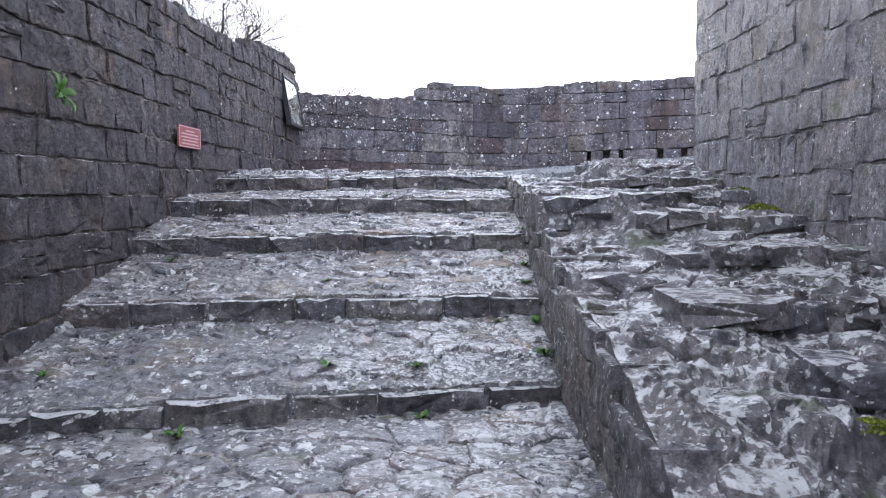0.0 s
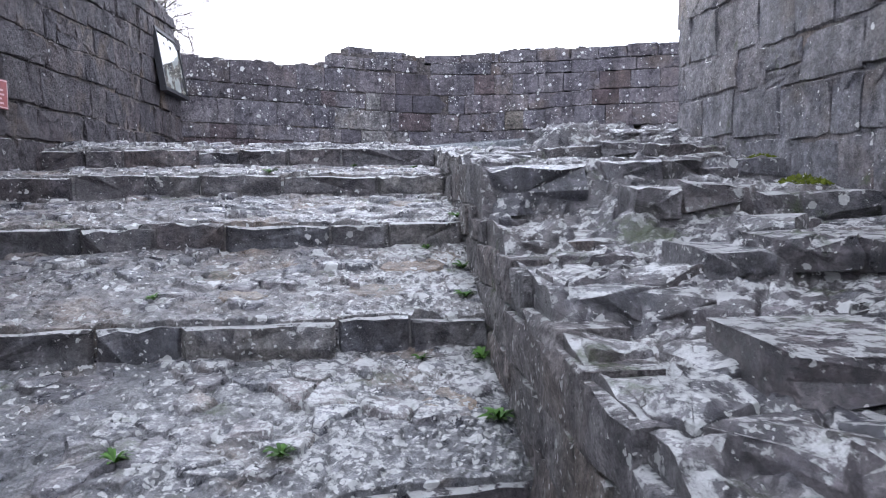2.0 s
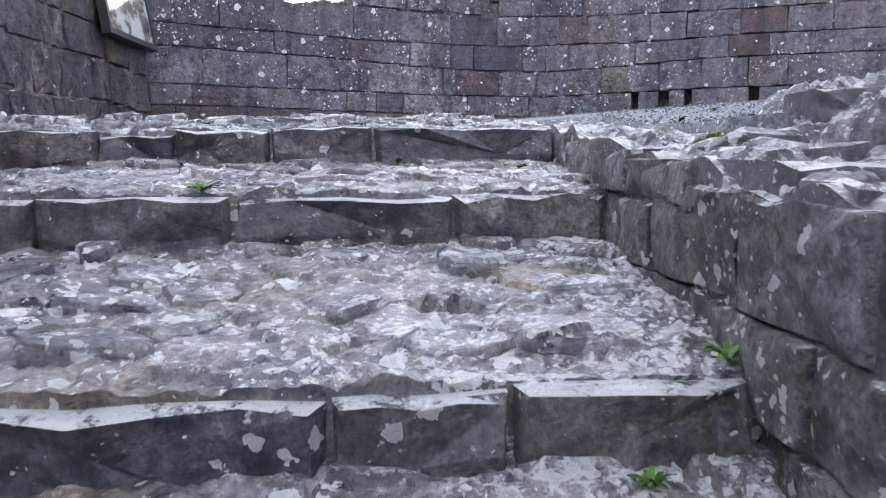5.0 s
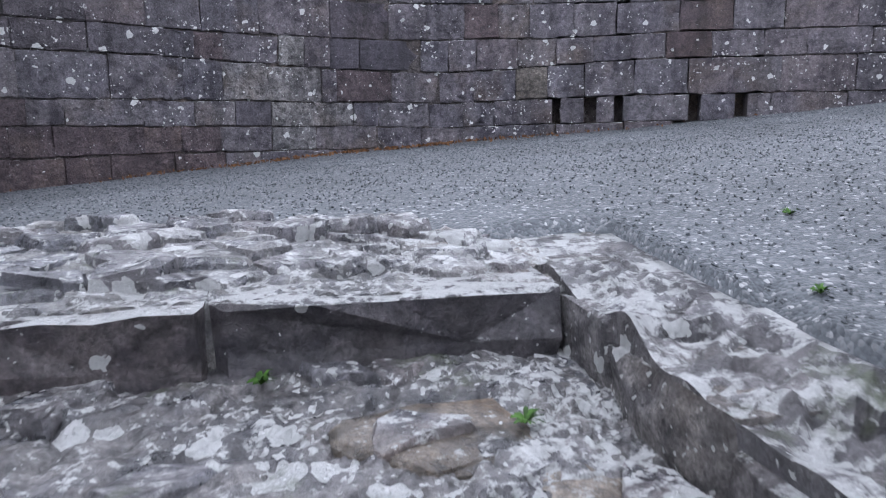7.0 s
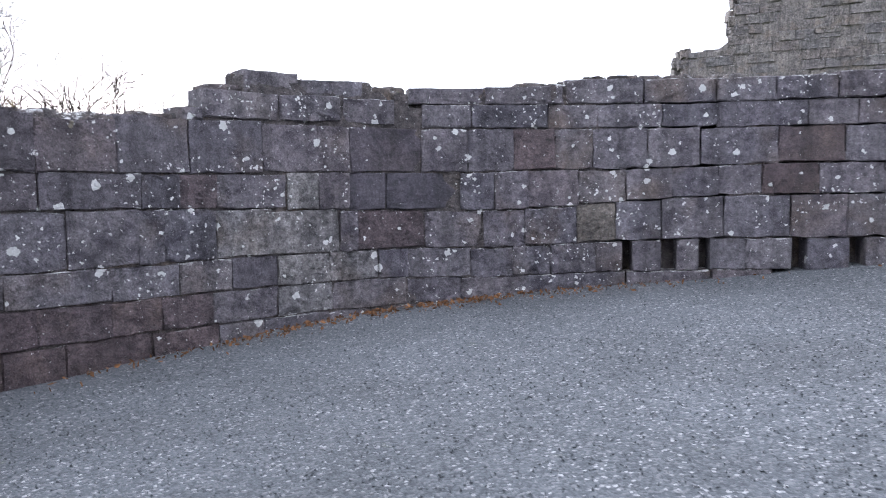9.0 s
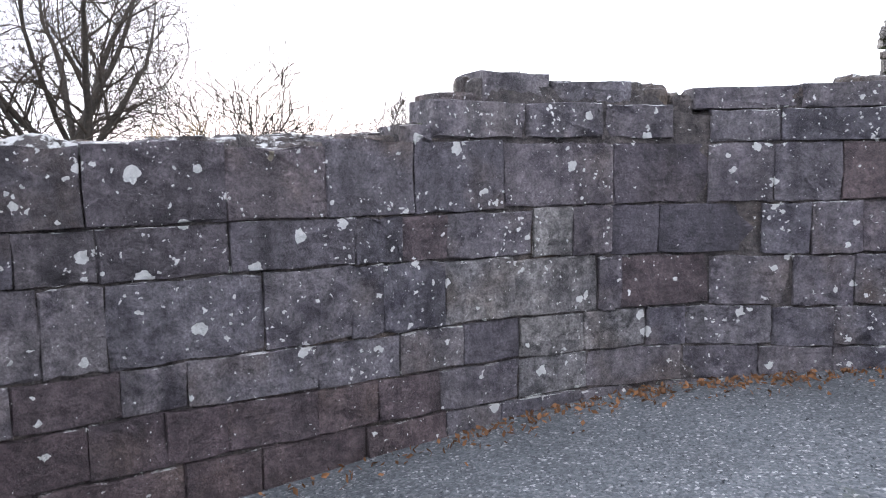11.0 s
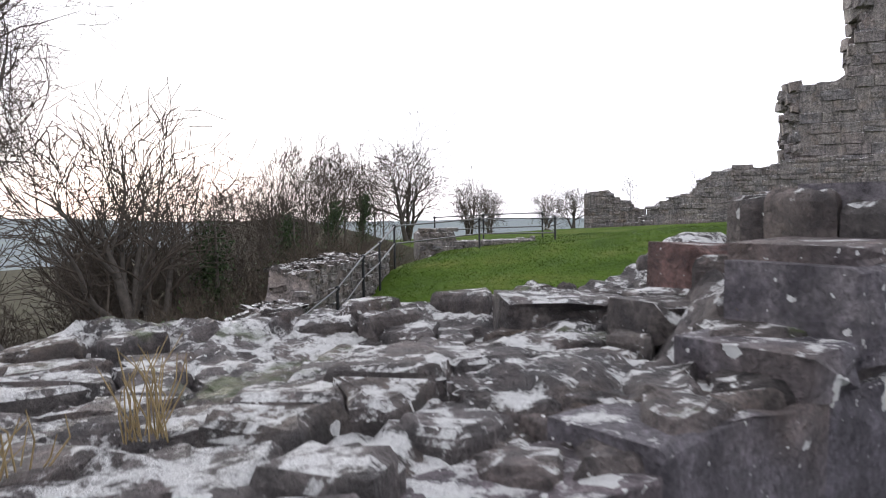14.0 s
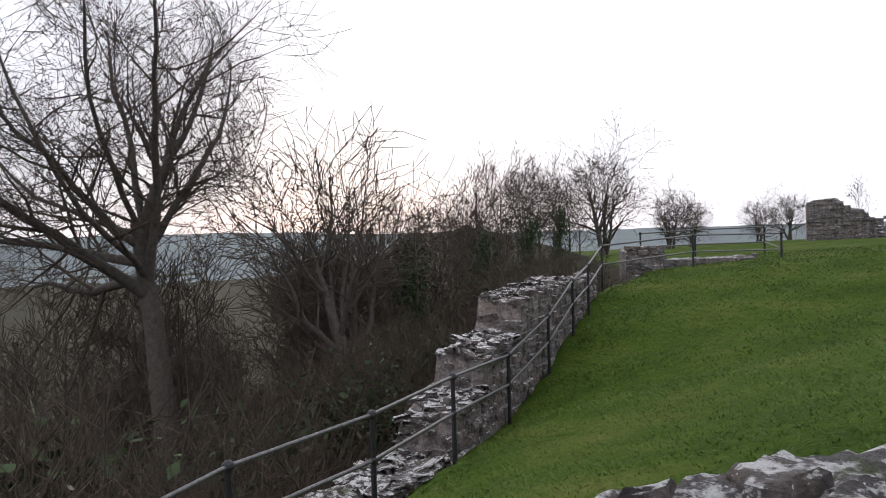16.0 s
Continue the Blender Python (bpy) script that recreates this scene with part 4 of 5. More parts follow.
SLIM = ((12, 6, 4), (0.22, 0.15, 0.15), ((0.35, 0.9), (0.4, 0.9), (0.4, 0.9)), ((0.25, 0.45), (0.42, 0.7), (0.45, 0.75)), 0.06, 0.11, 0.015)


oak = tree("bare_tree", "great bare-branched oak rising from the wooded slope", 3, 12.0, 0.62, BIG)
stand(oak, -13.5, 44.5, 1.0, 40)
lean_tree = tree("leaning_tree", "bare leaning tree with forked limbs above the scrub", 8, 5.6, 0.3, MID, (-0.3, 0, 1), 2)
stand(lean_tree, -6.2, 43.4, 1.5, 0)
round_tree = tree("bare_tree", "bare round-crowned tree with many upright stems on the bank", 15, 5.5, 0.2, ROUND, (0, 0, 1), 4)
stand(round_tree, 6.2, 60.5, 0.82, 0)
stand_copy(round_tree, 10.6, 62.8, 0.5, 130)
stand_copy(round_tree, 16.2, 63.2, 0.38, 60)
stand_copy(round_tree, 19.3, 65.5, 0.42, 200)
stand_copy(round_tree, 13.6, 67, 0.42, 250)
slim = tree("slender_tree", "slender bare woodland tree with upright twigs", 21, 9.5, 0.13, SLIM)
tagged(slim, group="woodland trees")
stand(slim, -9.0, 47.0, 1.1, 0)
rw = random.Random(4)
for i in range(50):
    u = (i + rw.random()) / 50
    x = -12 + 17 * u + rw.uniform(-1, 1)
    y = 46 + 14 * u + rw.uniform(-3, 9)
    g = rw.uniform(0.6, 1.05) * (1.0 - 0.42 * u)
    stand_copy(slim, x, y, g, rw.uniform(0, 360))
for x, y, g in ((-19, 47, 1.2), (-23, 52, 1.2), (-26, 45, 1.1), (-17, 56, 1.2), (-30, 58, 1.3), (-24, 63, 1.3), (-12, 60, 1.2), (-7, 64, 1.2), (24, 66, 0.4), (28, 64, 0.4), (-1, 66, 1.0)):
    stand_copy(slim, x, y, g, rw.uniform(0, 360))


for i in range(48):
    y = rw.uniform(48, 95)
    stand_copy(slim, rw.uniform(-0.62, -0.28) * y, y, rw.uniform(0.8, 1.25), rw.uniform(0, 360))


def ivy_tree():
    r = random.Random(6)
    woods = [Wood(), Wood(), Wood()]
    branch(r, woods, Vector((0, 0, 0)), Vector((0, 0, 1)), 9.5, 0.22, 0, ((9, 5, 4), (0.3, 0.2, 0.2), A5, ((0.3, 0.4), (0.4, 0.6), (0.4, 0.6)), 0.08, 0.12, 0.008))
    t = thing("ivy_clad_tree", "bare tree with its trunk smothered in dark green ivy", "tree", group="ivy-clad trees")
    part("trunk", woods[0].mesh("trunk", BARK), None, t)
    part("crown", woods[2].mesh("crown", TWIG), None, t)
    spots = [(r.gauss(0, 0.5), r.gauss(0, 0.5), r.uniform(0.2, 8) ** 1.0, r.uniform(0.35, 0.8)) for _ in range(16)]

    def place():
        x, y, z, s = r.choice(spots)
        return Vector((x + r.gauss(0, s * 0.6), y + r.gauss(0, s * 0.6), z + r.gauss(0, s)))

    part("ivy", mesh_of("ivy", *leaf_cloud(r, 3800, place, 0.1), IVY, False), None, t, "dense dark ivy leaves")
    return t


ivy = ivy_tree()
stand(ivy, -4.0, 46.5, 0.75, 0)
for x, y, g in ((-0.9, 48.5, 0.55), (0.8, 50.5, 0.5), (-6.2, 52, 0.6), (2.6, 52.5, 0.4)):
    stand_copy(ivy, x, y, g, rw.uniform(0, 360))


def brush(name, label, seed, material, leaves=0):
    r = random.Random(seed)
    w = Wood()
    for _ in range(150):
        p = Vector((r.gauss(0, 0.55), r.gauss(0, 0.55), 0))
        d = Vector((p.x * 0.5 + r.gauss(0, 0.25), p.y * 0.5 + r.gauss(0, 0.25), 1)).normalized()
        pts = [(p.copy(), 0.01)]
        length = r.uniform(1.0, 2.4)
        for i in range(4):
            d = (d + Vector((r.gauss(0, 0.2), r.gauss(0, 0.2), r.gauss(-0.05, 0.15)))).normalized()
            p = p + d * length / 4
            pts.append((p.copy(), 0.009 - 0.0015 * i))
            for _ in range(3):
                e = (d + Vector((r.gauss(0, 0.7), r.gauss(0, 0.7), r.gauss(0.1, 0.5)))).normalized()
                w.tube([(p.copy(), 0.005), (p + e * r.uniform(0.2, 0.6), 0.003)], 3)
        w.tube(pts, 3)
    t = thing(name, label, "shrub", group="scrub on the slope")
    part("stem_tangle", w.mesh("stem_tangle", material), None, t)
    verts, faces = leaf_cloud(r, leaves or 350, lambda: Vector((r.gauss(0, 0.8), r.gauss(0, 0.8), abs(r.gauss(0.6, 0.5)))), 0.07)
    part("foliage", mesh_of("foliage", verts, faces, IVY if leaves else BRUSH, False), None, t)
    return t


brown = brush("bramble_bush", "tangle of brown winter bramble and twigs", 31, BRUSH)
green = brush("evergreen_bush", "dark evergreen undergrowth with small leaves", 32, BRUSH, 2600)
stand(brown, -8, 40, 1.3, 0)
stand(green, -10, 34, 1.2, 0)
for i in range(110):
    y = rw.uniform(21, 52)
    d = abs(rw.gauss(0, 1)) * 7 + 2.2
    x = fence_x(y) - d
    stand_copy(brown if rw.random() < 0.55 else green, x, y, rw.uniform(0.8, 1.5) * (0.62 + 0.05 * d), rw.uniform(0, 360), 0.2)
for i in range(150):
    y = rw.uniform(38, 105)
    x = rw.uniform(-0.62 * y, -0.1 * y + 1)
    stand_copy(brown if rw.random() < 0.5 else green, x, y, rw.uniform(1.0, 2.0), rw.uniform(0, 360), 0.2)
for x, y, g in ((-9.3, 27.2, 2.2), (-10.2, 28.6, 2.6), (-9.2, 25.2, 1.8), (-11.5, 31, 2.4), (-9.8, 26.3, 2.4)):
    stand_copy(green, x, y, g, rw.uniform(0, 360), 0.2)


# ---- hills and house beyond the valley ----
# distance haze is put into the hills' colours as a bluish tint
HILL = earth_material("hazed_hills", (0.03, 0.046, 0.056), (0.05, 0.072, 0.082), (0.07, 0.1, 0.075), 0.009)
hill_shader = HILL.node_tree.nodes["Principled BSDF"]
# a faint pale glow lightens the hills further, standing in for haze
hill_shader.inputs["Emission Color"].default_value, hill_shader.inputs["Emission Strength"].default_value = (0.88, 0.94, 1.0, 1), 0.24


def hazed_hills():
    xs, ys = grid_range(-3800, 3800, 60), grid_range(260, 4400, 90)
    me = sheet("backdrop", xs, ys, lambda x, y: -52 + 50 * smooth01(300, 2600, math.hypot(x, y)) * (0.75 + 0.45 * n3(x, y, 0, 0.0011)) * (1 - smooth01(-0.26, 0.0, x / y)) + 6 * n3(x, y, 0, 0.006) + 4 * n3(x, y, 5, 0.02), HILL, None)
    return thing("backdrop", "blue-green hills beyond the valley, distance haze painted in as colour and glow", "hills", kind="structure", data=me)


hazed_hills()


def cottage(x, y, turn, label):
    z = land(x, y)
    white, roof_m, glass_m = plain("white_render", (0.75, 0.74, 0.72), 0.8, 0, 0.08), plain("roof_slate", (0.09, 0.09, 0.1), 0.7), plain("window_pane", (0.03, 0.03, 0.035), 0.2)
    h = thing("house", label, "house")
    bm = bmesh.new()
    bmesh.ops.create_cube(bm, size=1, matrix=Matrix.Translation((0, 0, 2.4)) @ Matrix.Diagonal((9, 6, 5.4, 1)))
    part("wall", bm, white, h)
    verts = [(-4.8, -3.4, 4.9), (4.8, -3.4, 4.9), (4.8, 0, 7.6), (-4.8, 0, 7.6), (4.8, 3.4, 4.9), (-4.8, 3.4, 4.9)]
    part("roof", mesh_of("roof", verts, [(0, 1, 2, 3), (3, 2, 4, 5), (1, 4, 2), (0, 3, 5)], roof_m, False), None, h)
    for wx in (-3, 0, 3):
        for wz in (1.5, 3.7):
            b2 = bmesh.new()
            bmesh.ops.create_cube(b2, size=1, matrix=Matrix.Translation((wx, -3.0, wz)) @ Matrix.Diagonal((0.9, 0.12, 1.1, 1)))
            part("window", b2, glass_m, h)
    h.matrix_basis = pose(x, y, z, 0, 0, turn)


cottage(-56.7, 167, 20, "white rendered house with slate roof in the valley")


# ---- fence on the bank ----
IRON = plain("painted_iron", (0.035, 0.036, 0.04), 0.45, 0.6, 0.4, 40, 0.3)
RAIL = plain("worn_rail_iron", (0.13, 0.13, 0.13), 0.4, 0.7, 0.4, 25, 0.3)


def tube_between(a, b, radius, sides=8):
    w = Wood()
    w.tube([(Vector(a), radius), (Vector(b), radius)], sides)
    return w


def iron_fence(points, label):
    fence = thing("iron_fence", label, "fence")
    tops = []
    for x, y, z in points:
        bm = bmesh.new()
        bmesh.ops.create_cone(bm, cap_ends=True, segments=10, radius1=0.034, radius2=0.03, depth=1.5, matrix=Matrix.Translation((x, y, z + 0.35)))
        bmesh.ops.create_uvsphere(bm, u_segments=10, v_segments=6, radius=0.058, matrix=Matrix.Translation((x, y, z + 1.1)))
        bmesh.ops.create_uvsphere(bm, u_segments=8, v_segments=5, radius=0.048, matrix=Matrix.Translation((x, y, z + 0.6)))
        part("post", bm, IRON, fence)
        tops.append((x, y, z))
    for a, b in zip(tops, tops[1:]):
        for h in (1.1, 0.6):
            part("rail", tube_between((a[0], a[1], a[2] + h), (b[0], b[1], b[2] + h), 0.023).mesh("rail", RAIL), None, fence, "worn grey iron rail")
    return fence


def on_bank(y):
    return fence_x(y), y, fence_z(y) + 0.05


iron_fence([on_bank(y) for y in (20.6, 22.85, 24.5, 26.5, 29.0, 31.15, 33.05, 34.55, 36.35)] + [(4.9, 39.3, 2.69), (7.67, 39.55, 2.67)], "dark iron post and two-rail fence climbing the grass bank")
iron_fence([(7.72, 39.7, 2.7), (7.9, 41.4, 2.85), (5.9, 42.3, 2.8), (4.1, 42.6, 2.72)], "iron railing enclosure at the head of the bank")


# ---- ruined walls beyond ----
RUINS = [block_mesh(400 + i, PALE, 0.1, 0.08, False) for i in range(12)]


def ruin(label, line, thick, top, foot, seed, course=0.16, lengths=(0.2, 0.5)):
    wall = thing("ruined_wall", label, "ruin", data=wall_core(line, thick, top, foot, material=PALE))
    z0 = foot + 0.2
    total = length_of(line)
    heights = [top(total * i / 20, 0) for i in range(21)]
    beds = [z0 + course * i for i in range(int((max(heights) + 0.3 - z0) / course) + 1)]
    face_blocks(wall, line, beds, top, lambda s: z0, RUINS, seed, lengths, 0.0, total, 0.05, 0.04)
    return wall


EDGE = [(fence_x(y) - 0.55, y) for y in (21.5, 24, 26, 27.6, 28.6, 30, 31.5, 33.5, 36.3)]
EDGE_LEN = length_of(EDGE)


def edge_top(s, c):
    y = along(EDGE, s)[1]
    base = fence_z(y) + 0.12
    z = base if y < 26.8 else max(base, table(y, [(26.8, 1.3), (27.0, 1.75), (28.2, 1.8), (28.3, 2.35), (30.0, 2.45), (30.1, 3.05), (33.0, 3.15), (33.2, 2.95), (36, 3.0)]))
    return z - 0.1 + 0.16 * n3(s, c, 4, 2.3)


EDGE_OUT = [(x + 0.4, y) for x, y in EDGE]
ruin("broken rubble wall edge with white lichen beside the fence", EDGE_OUT, 0.85, edge_top, -0.6, 51)
cap_parent = thing("wall_rubble", "loose lichen-whitened stones along the broken wall edge", "rubble", kind="stuff")
rr_ = random.Random(12)
vv, ff = [], []
for _ in range(520):
    s, c = rr_.uniform(0.1, EDGE_LEN - 0.1), rr_.uniform(0.0, 0.85)
    x, y, ang = along(EDGE_OUT, s)
    x, y = x - math.sin(ang) * c, y + math.cos(ang) * c
    m = Matrix.Translation((x, y, edge_top(s, c) - 0.03)) @ Euler((rr_.uniform(-0.3, 0.3), rr_.uniform(-0.3, 0.3), rr_.uniform(0, 6))).to_matrix().to_4x4() @ Matrix.Diagonal((rr_.uniform(0.12, 0.32), rr_.uniform(0.1, 0.22), rr_.uniform(0.05, 0.12), 1))
    base = len(vv)
    vv += [m @ (Vector(v.co) + Vector((rr_.gauss(0, 0.06), rr_.gauss(0, 0.06), rr_.gauss(0, 0.06)))) for v in RUINS[0].vertices]
    ff += [tuple(base + k for k in p.vertices) for p in RUINS[0].polygons]
part("stones", mesh_of("stones", vv, ff, CAP, False), None, cap_parent)

ruin("low lichen-spotted wall remnant behind the railing", [(3.0, 39.9), (7.2, 40.2)], 0.8, lambda s, c: table(s, [(0, 3.2), (0.3, 3.35), (1.2, 3.3), (1.35, 2.9), (4, 2.95)]) + 0.1 * n3(s, c, 1, 3) + 0.15, 2.2, 52)
ruin("ragged stub of castle wall on the hilltop", [(14.7, 53.2), (17.7, 51.9)], 1.6, lambda s, c: table(s, [(0, 4.75), (0.3, 5.05), (1.4, 5.0), (1.8, 4.65), (2.5, 4.4), (2.8, 4.1), (3.3, 3.9)]) + 0.15 * n3(s, c, 3, 2), 2.5, 53, 0.2, (0.3, 0.7))
ruin("long ruined castle wall stepping up to the keep", [(16.2, 50.0), (25.5, 43.0)], 2.0, lambda s, c: table(s, [(0, 3.5), (0.8, 4.3), (2.2, 4.7), (3, 5.4), (4.0, 5.9), (8, 6.2), (12, 6.5)]) + 0.25 * n3(s, c, 5, 1.3), 2.5, 54, 0.26, (0.4, 0.9))


def ragged_end(parent, x, y, z0, z1, yaw, seed, size):
    r = random.Random(seed)
    h = z0
    while h < z1:
        s = size * r.uniform(0.6, 1.4)
        for k in range(4):
            block_at(r.choice(RUINS), "broken_stone", parent, x + r.uniform(-0.35, 0.5) * size, y + r.uniform(-0.1, 1.0), h + r.uniform(-0.2, 0.2), s * 1.3, s * 1.3, s * 1.1, yaw + r.uniform(-0.5, 0.5), r.uniform(-0.2, 0.2))
        h += s * 0.7


def keep():
    line = [(22.5, 46.2), (24.2, 44.6), (25.0, 44.0), (41, 31)]
    top = lambda s, c: table(s, [(0, 8.9), (0.3, 9.8), (2.0, 10.1), (2.3, 11.5), (2.9, 12.4), (3.2, 14.3), (4.5, 15.4), (6, 18), (24, 20)]) + 0.4 * n3(s, c, 6, 0.9)
    tower = thing("castle_keep", "tall pale ruined keep wall with broken rubble core", "castle", data=wall_core(line, 4.0, top, 2.0, material=PALE))
    big = [block_mesh(430 + i, PALE, 0.12, 0.06, False) for i in range(8)]
    face_blocks(tower, line, [2.4 + 0.5 * i for i in range(36)], top, lambda s: 2.4, big, 55, (0.6, 1.3), 0.0, 11.0, 0.08, 0.05)
    ragged_end(tower, 22.4, 46.2, 3, 9.7, -0.7, 91, 0.4)
    ragged_end(tower, 24.7, 44.5, 10.3, 14.5, -0.7, 92, 0.45)
    return tower


keep()


# ---- fittings on the side wall ----
PLAQUE = plain("red_plaque_paint", (0.3, 0.085, 0.085), 0.5, 0, 0.15, 20)
PLAQUE_LIGHT = plain("plaque_lettering", (0.62, 0.42, 0.42), 0.6, 0, 0.1)


def wall_x(y):
    return table(y, [(2, -3.3), (6, -3.32), (9.5, -3.25), (13.5, -3.0), (15.35, -2.95)])


def plaque():
    y, z = 9.43, 2.25
    w, h = 0.72, 0.27
    sign = thing("wall_plaque", "small red notice plaque with pale lettering fixed to the wall", "sign")
    tilt = math.atan2(wall_x(9.1) - wall_x(9.8), 0.7)
    sign.matrix_basis = Matrix.Translation((wall_x(y) + 0.05, y, z)) @ Matrix.Rotation(tilt, 4, "Z")
    bm = bmesh.new()
    bmesh.ops.create_cube(bm, size=1, matrix=Matrix.Diagonal((0.025, w, h, 1)))
    bmesh.ops.bevel(bm, geom=bm.edges[:], offset=0.004, segments=1, affect="EDGES")
    part("plate", bm, PLAQUE, sign)
    for k, (yy, zz, ww, hh) in enumerate(((0, h / 2 - 0.012, w - 0.02, 0.01), (0, -h / 2 + 0.012, w - 0.02, 0.01), (-w / 2 + 0.012, 0, 0.01, h - 0.03), (w / 2 - 0.012, 0, 0.01, h - 0.03))):
        b2 = bmesh.new()
        bmesh.ops.create_cube(b2, size=1, matrix=Matrix.Translation((0.0145, yy, zz)) @ Matrix.Diagonal((0.004, ww, hh, 1)))
        part("border", b2, PLAQUE_LIGHT, sign)
    for zz, ww in ((0.075, 0.3), (0.035, 0.55), (-0.005, 0.58), (-0.045, 0.5), (-0.085, 0.56)):
        b2 = bmesh.new()
        bmesh.ops.create_cube(b2, size=1, matrix=Matrix.Translation((0.0145, 0, zz)) @ Matrix.Diagonal((0.004, ww, 0.016, 1)))
        part("text_line", b2, PLAQUE_LIGHT, sign)


plaque()


def info_panel():
    y0, y1, z0, z1 = 14.0, 15.3, 2.88, 3.78
    panel = thing("information_panel", "glossy framed information board mounted at the end of the wall", "sign")
    panel.matrix_basis = Matrix.Translation((-2.86, 0, z0)) @ Matrix.Rotation(radians(-9), 4, "Y") @ Matrix.Translation((0, 0, -z0))
    frame_m = plain("panel_frame", (0.03, 0.03, 0.035), 0.5, 0.3)
    m, n, l, bsdf = graph("panel_print")
    geo = n.new("ShaderNodeNewGeometry")
    f = noise_node(n, l, geo.outputs["Position"], 3, 3)
    l.new(ramp(n, l, f, [(0.4, (0.05, 0.06, 0.07)), (0.52, (0.22, 0.2, 0.14)), (0.6, (0.5, 0.53, 0.5))]), bsdf.inputs["Base Color"])
    bsdf.inputs["Roughness"].default_value, bsdf.inputs["Coat Weight"].default_value, bsdf.inputs["Coat Roughness"].default_value = 0.12, 1.0, 0.02
    bsdf.inputs["Specular IOR Level"].default_value = 0.9
    bm = bmesh.new()
    bmesh.ops.create_cube(bm, size=1, matrix=Matrix.Translation((0, (y0 + y1) / 2, (z0 + z1) / 2)) @ Matrix.Diagonal((0.03, y1 - y0, z1 - z0, 1)))
    part("board", bm, m, panel, "glossy printed board that mirrors the sky")
    for yy, zz, ww, hh in (((y0 + y1) / 2, z1, y1 - y0 + 0.08, 0.05), ((y0 + y1) / 2, z0, y1 - y0 + 0.08, 0.06), (y0, (z0 + z1) / 2, 0.05, z1 - z0 - 0.07), (y1, (z0 + z1) / 2, 0.05, z1 - z0 - 0.07)):
        b2 = bmesh.new()
        bmesh.ops.create_cube(b2, size=1, matrix=Matrix.Translation((-0.01, yy, zz)) @ Matrix.Diagonal((0.09, ww, hh, 1)))
        part("frame_rail", b2, frame_m, panel)


info_panel()


# ---- small plants ----
WEED = plain("weed_leaf", (0.05, 0.115, 0.022), 0.5, 0, 0.35, 20, 0.0, islands=0.5)
DRY = plain("dry_stem", (0.25, 0.19, 0.1), 0.8, 0, 0.3, 20, 0.0)


def weed_mesh(seed, leaves, length, width, rise):
    r = random.Random(seed)
    verts, faces = [], []
    for k in range(leaves):
        a, L = r.uniform(0, 6.28), length * r.uniform(0.5, 1.1)
        up = rise * r.uniform(0.5, 1.2)
        base = len(verts)
        for i, wd in enumerate((0.2, 0.9, 1.0, 0.05)):
            u = i / 3
            x, z = L * u, up * L * (u - 0.7 * u * u)
            w = width * wd * 0.5
            verts += [(x * math.cos(a) - w * math.sin(a), x * math.sin(a) + w * math.cos(a), z), (x * math.cos(a) + w * math.sin(a), x * math.sin(a) - w * math.cos(a), z + 0.003)]
        faces += [(base + 2 * i, base + 2 * i + 1, base + 2 * i + 3, base + 2 * i + 2) for i in range(3)]
    return verts, faces


def weed(x, y, z, size=1.0, seed=1, label="small green weed growing from a joint between stones", turn=None, name="weed"):
    t = thing(name, label, "weed", group="weeds in the joints")
    part("foliage", mesh_of("foliage", *weed_mesh(seed, 26, 0.085 * size, 0.02 * size, 1.5), WEED), None, t)
    t.matrix_basis = turn or pose(x, y, z)


def step_floor(x, y):
    k = max([i for i in range(5) if edge_y(i, x) < y] or [-1])
    return tread_height(k, x, y) if k >= 0 else court_height(x, y)


for i, (x, y, g) in enumerate(((-1.72, 4.72, 1.1), (-0.14, 5.1, 0.9), (-0.88, 5.55, 0.9), (-0.2, 5.6, 0.9), (0.82, 5.9, 1.4), (0.84, 6.6, 1.2), (0.84, 7.5, 1.0), (0.62, 7.88, 0.7), (0.8, 7.05, 1.0), (0.49, 6.6, 0.7), (-1.1, 6.95, 0.8), (0.86, 8.07, 0.9), (-0.7, 9.2, 0.9), (0.02, 10.45, 0.6), (0.64, 10.1, 0.6), (-2.9, 5.3, 0.8), (-2.8, 7.6, 0.9))):
    weed(x, y, step_floor(x, y) + 0.01, g, i)
weed(0, 0, 0, 2.6, 50, "bright green fern rooted high in the wall face", pose(-3.24, 6.27, 2.36, 0, 70, 0), "fern")
for i, (x, y) in enumerate(((1.5, 10.2), (2.0, 11.0), (2.2, 9.8), (1.65, 9.75), (2.9, 11.4), (3.1, 9.7))):
    weed(x, y, yard_height(x, y), 0.42, 70 + i, "tuft of grass growing through the gravel")


def sprig(x, y, z, seed, size, label):
    r = random.Random(seed)
    w = [Wood(), Wood(), Wood()]
    for _ in range(4):
        branch(r, w, Vector((r.gauss(0, 0.08), r.gauss(0, 0.08), 0)), Vector((r.gauss(0, 0.4), r.gauss(0, 0.4), 1)).normalized(), 0.5 * size, 0.008, 1, ((5, 6, 5), (0.2, 0.2, 0.2), A5, ((0.5, 0.7), (0.4, 0.7), (0.4, 0.7)), 0.03, 0.2, 0.003))
    t = thing("wall_top_sprig", label, "plant", at=(x, y, z))
    part("stem_tangle", w[1].mesh("stem_tangle", TWIG), None, t)
    part("twig_spray", w[2].mesh("twig_spray", TWIG), None, t)


for i, (y, g) in enumerate(((10.0, 0.45), (11.1, 0.35), (12.8, 0.3), (14.9, 0.7))):
    sprig(wall_x(y) - 0.3, y, left_top(length_of(LEFT_LINE) * (15.35 - y) / 18.4, 0.3) - 0.06, 80 + i, g, "dry bare sprig growing on the wall top")


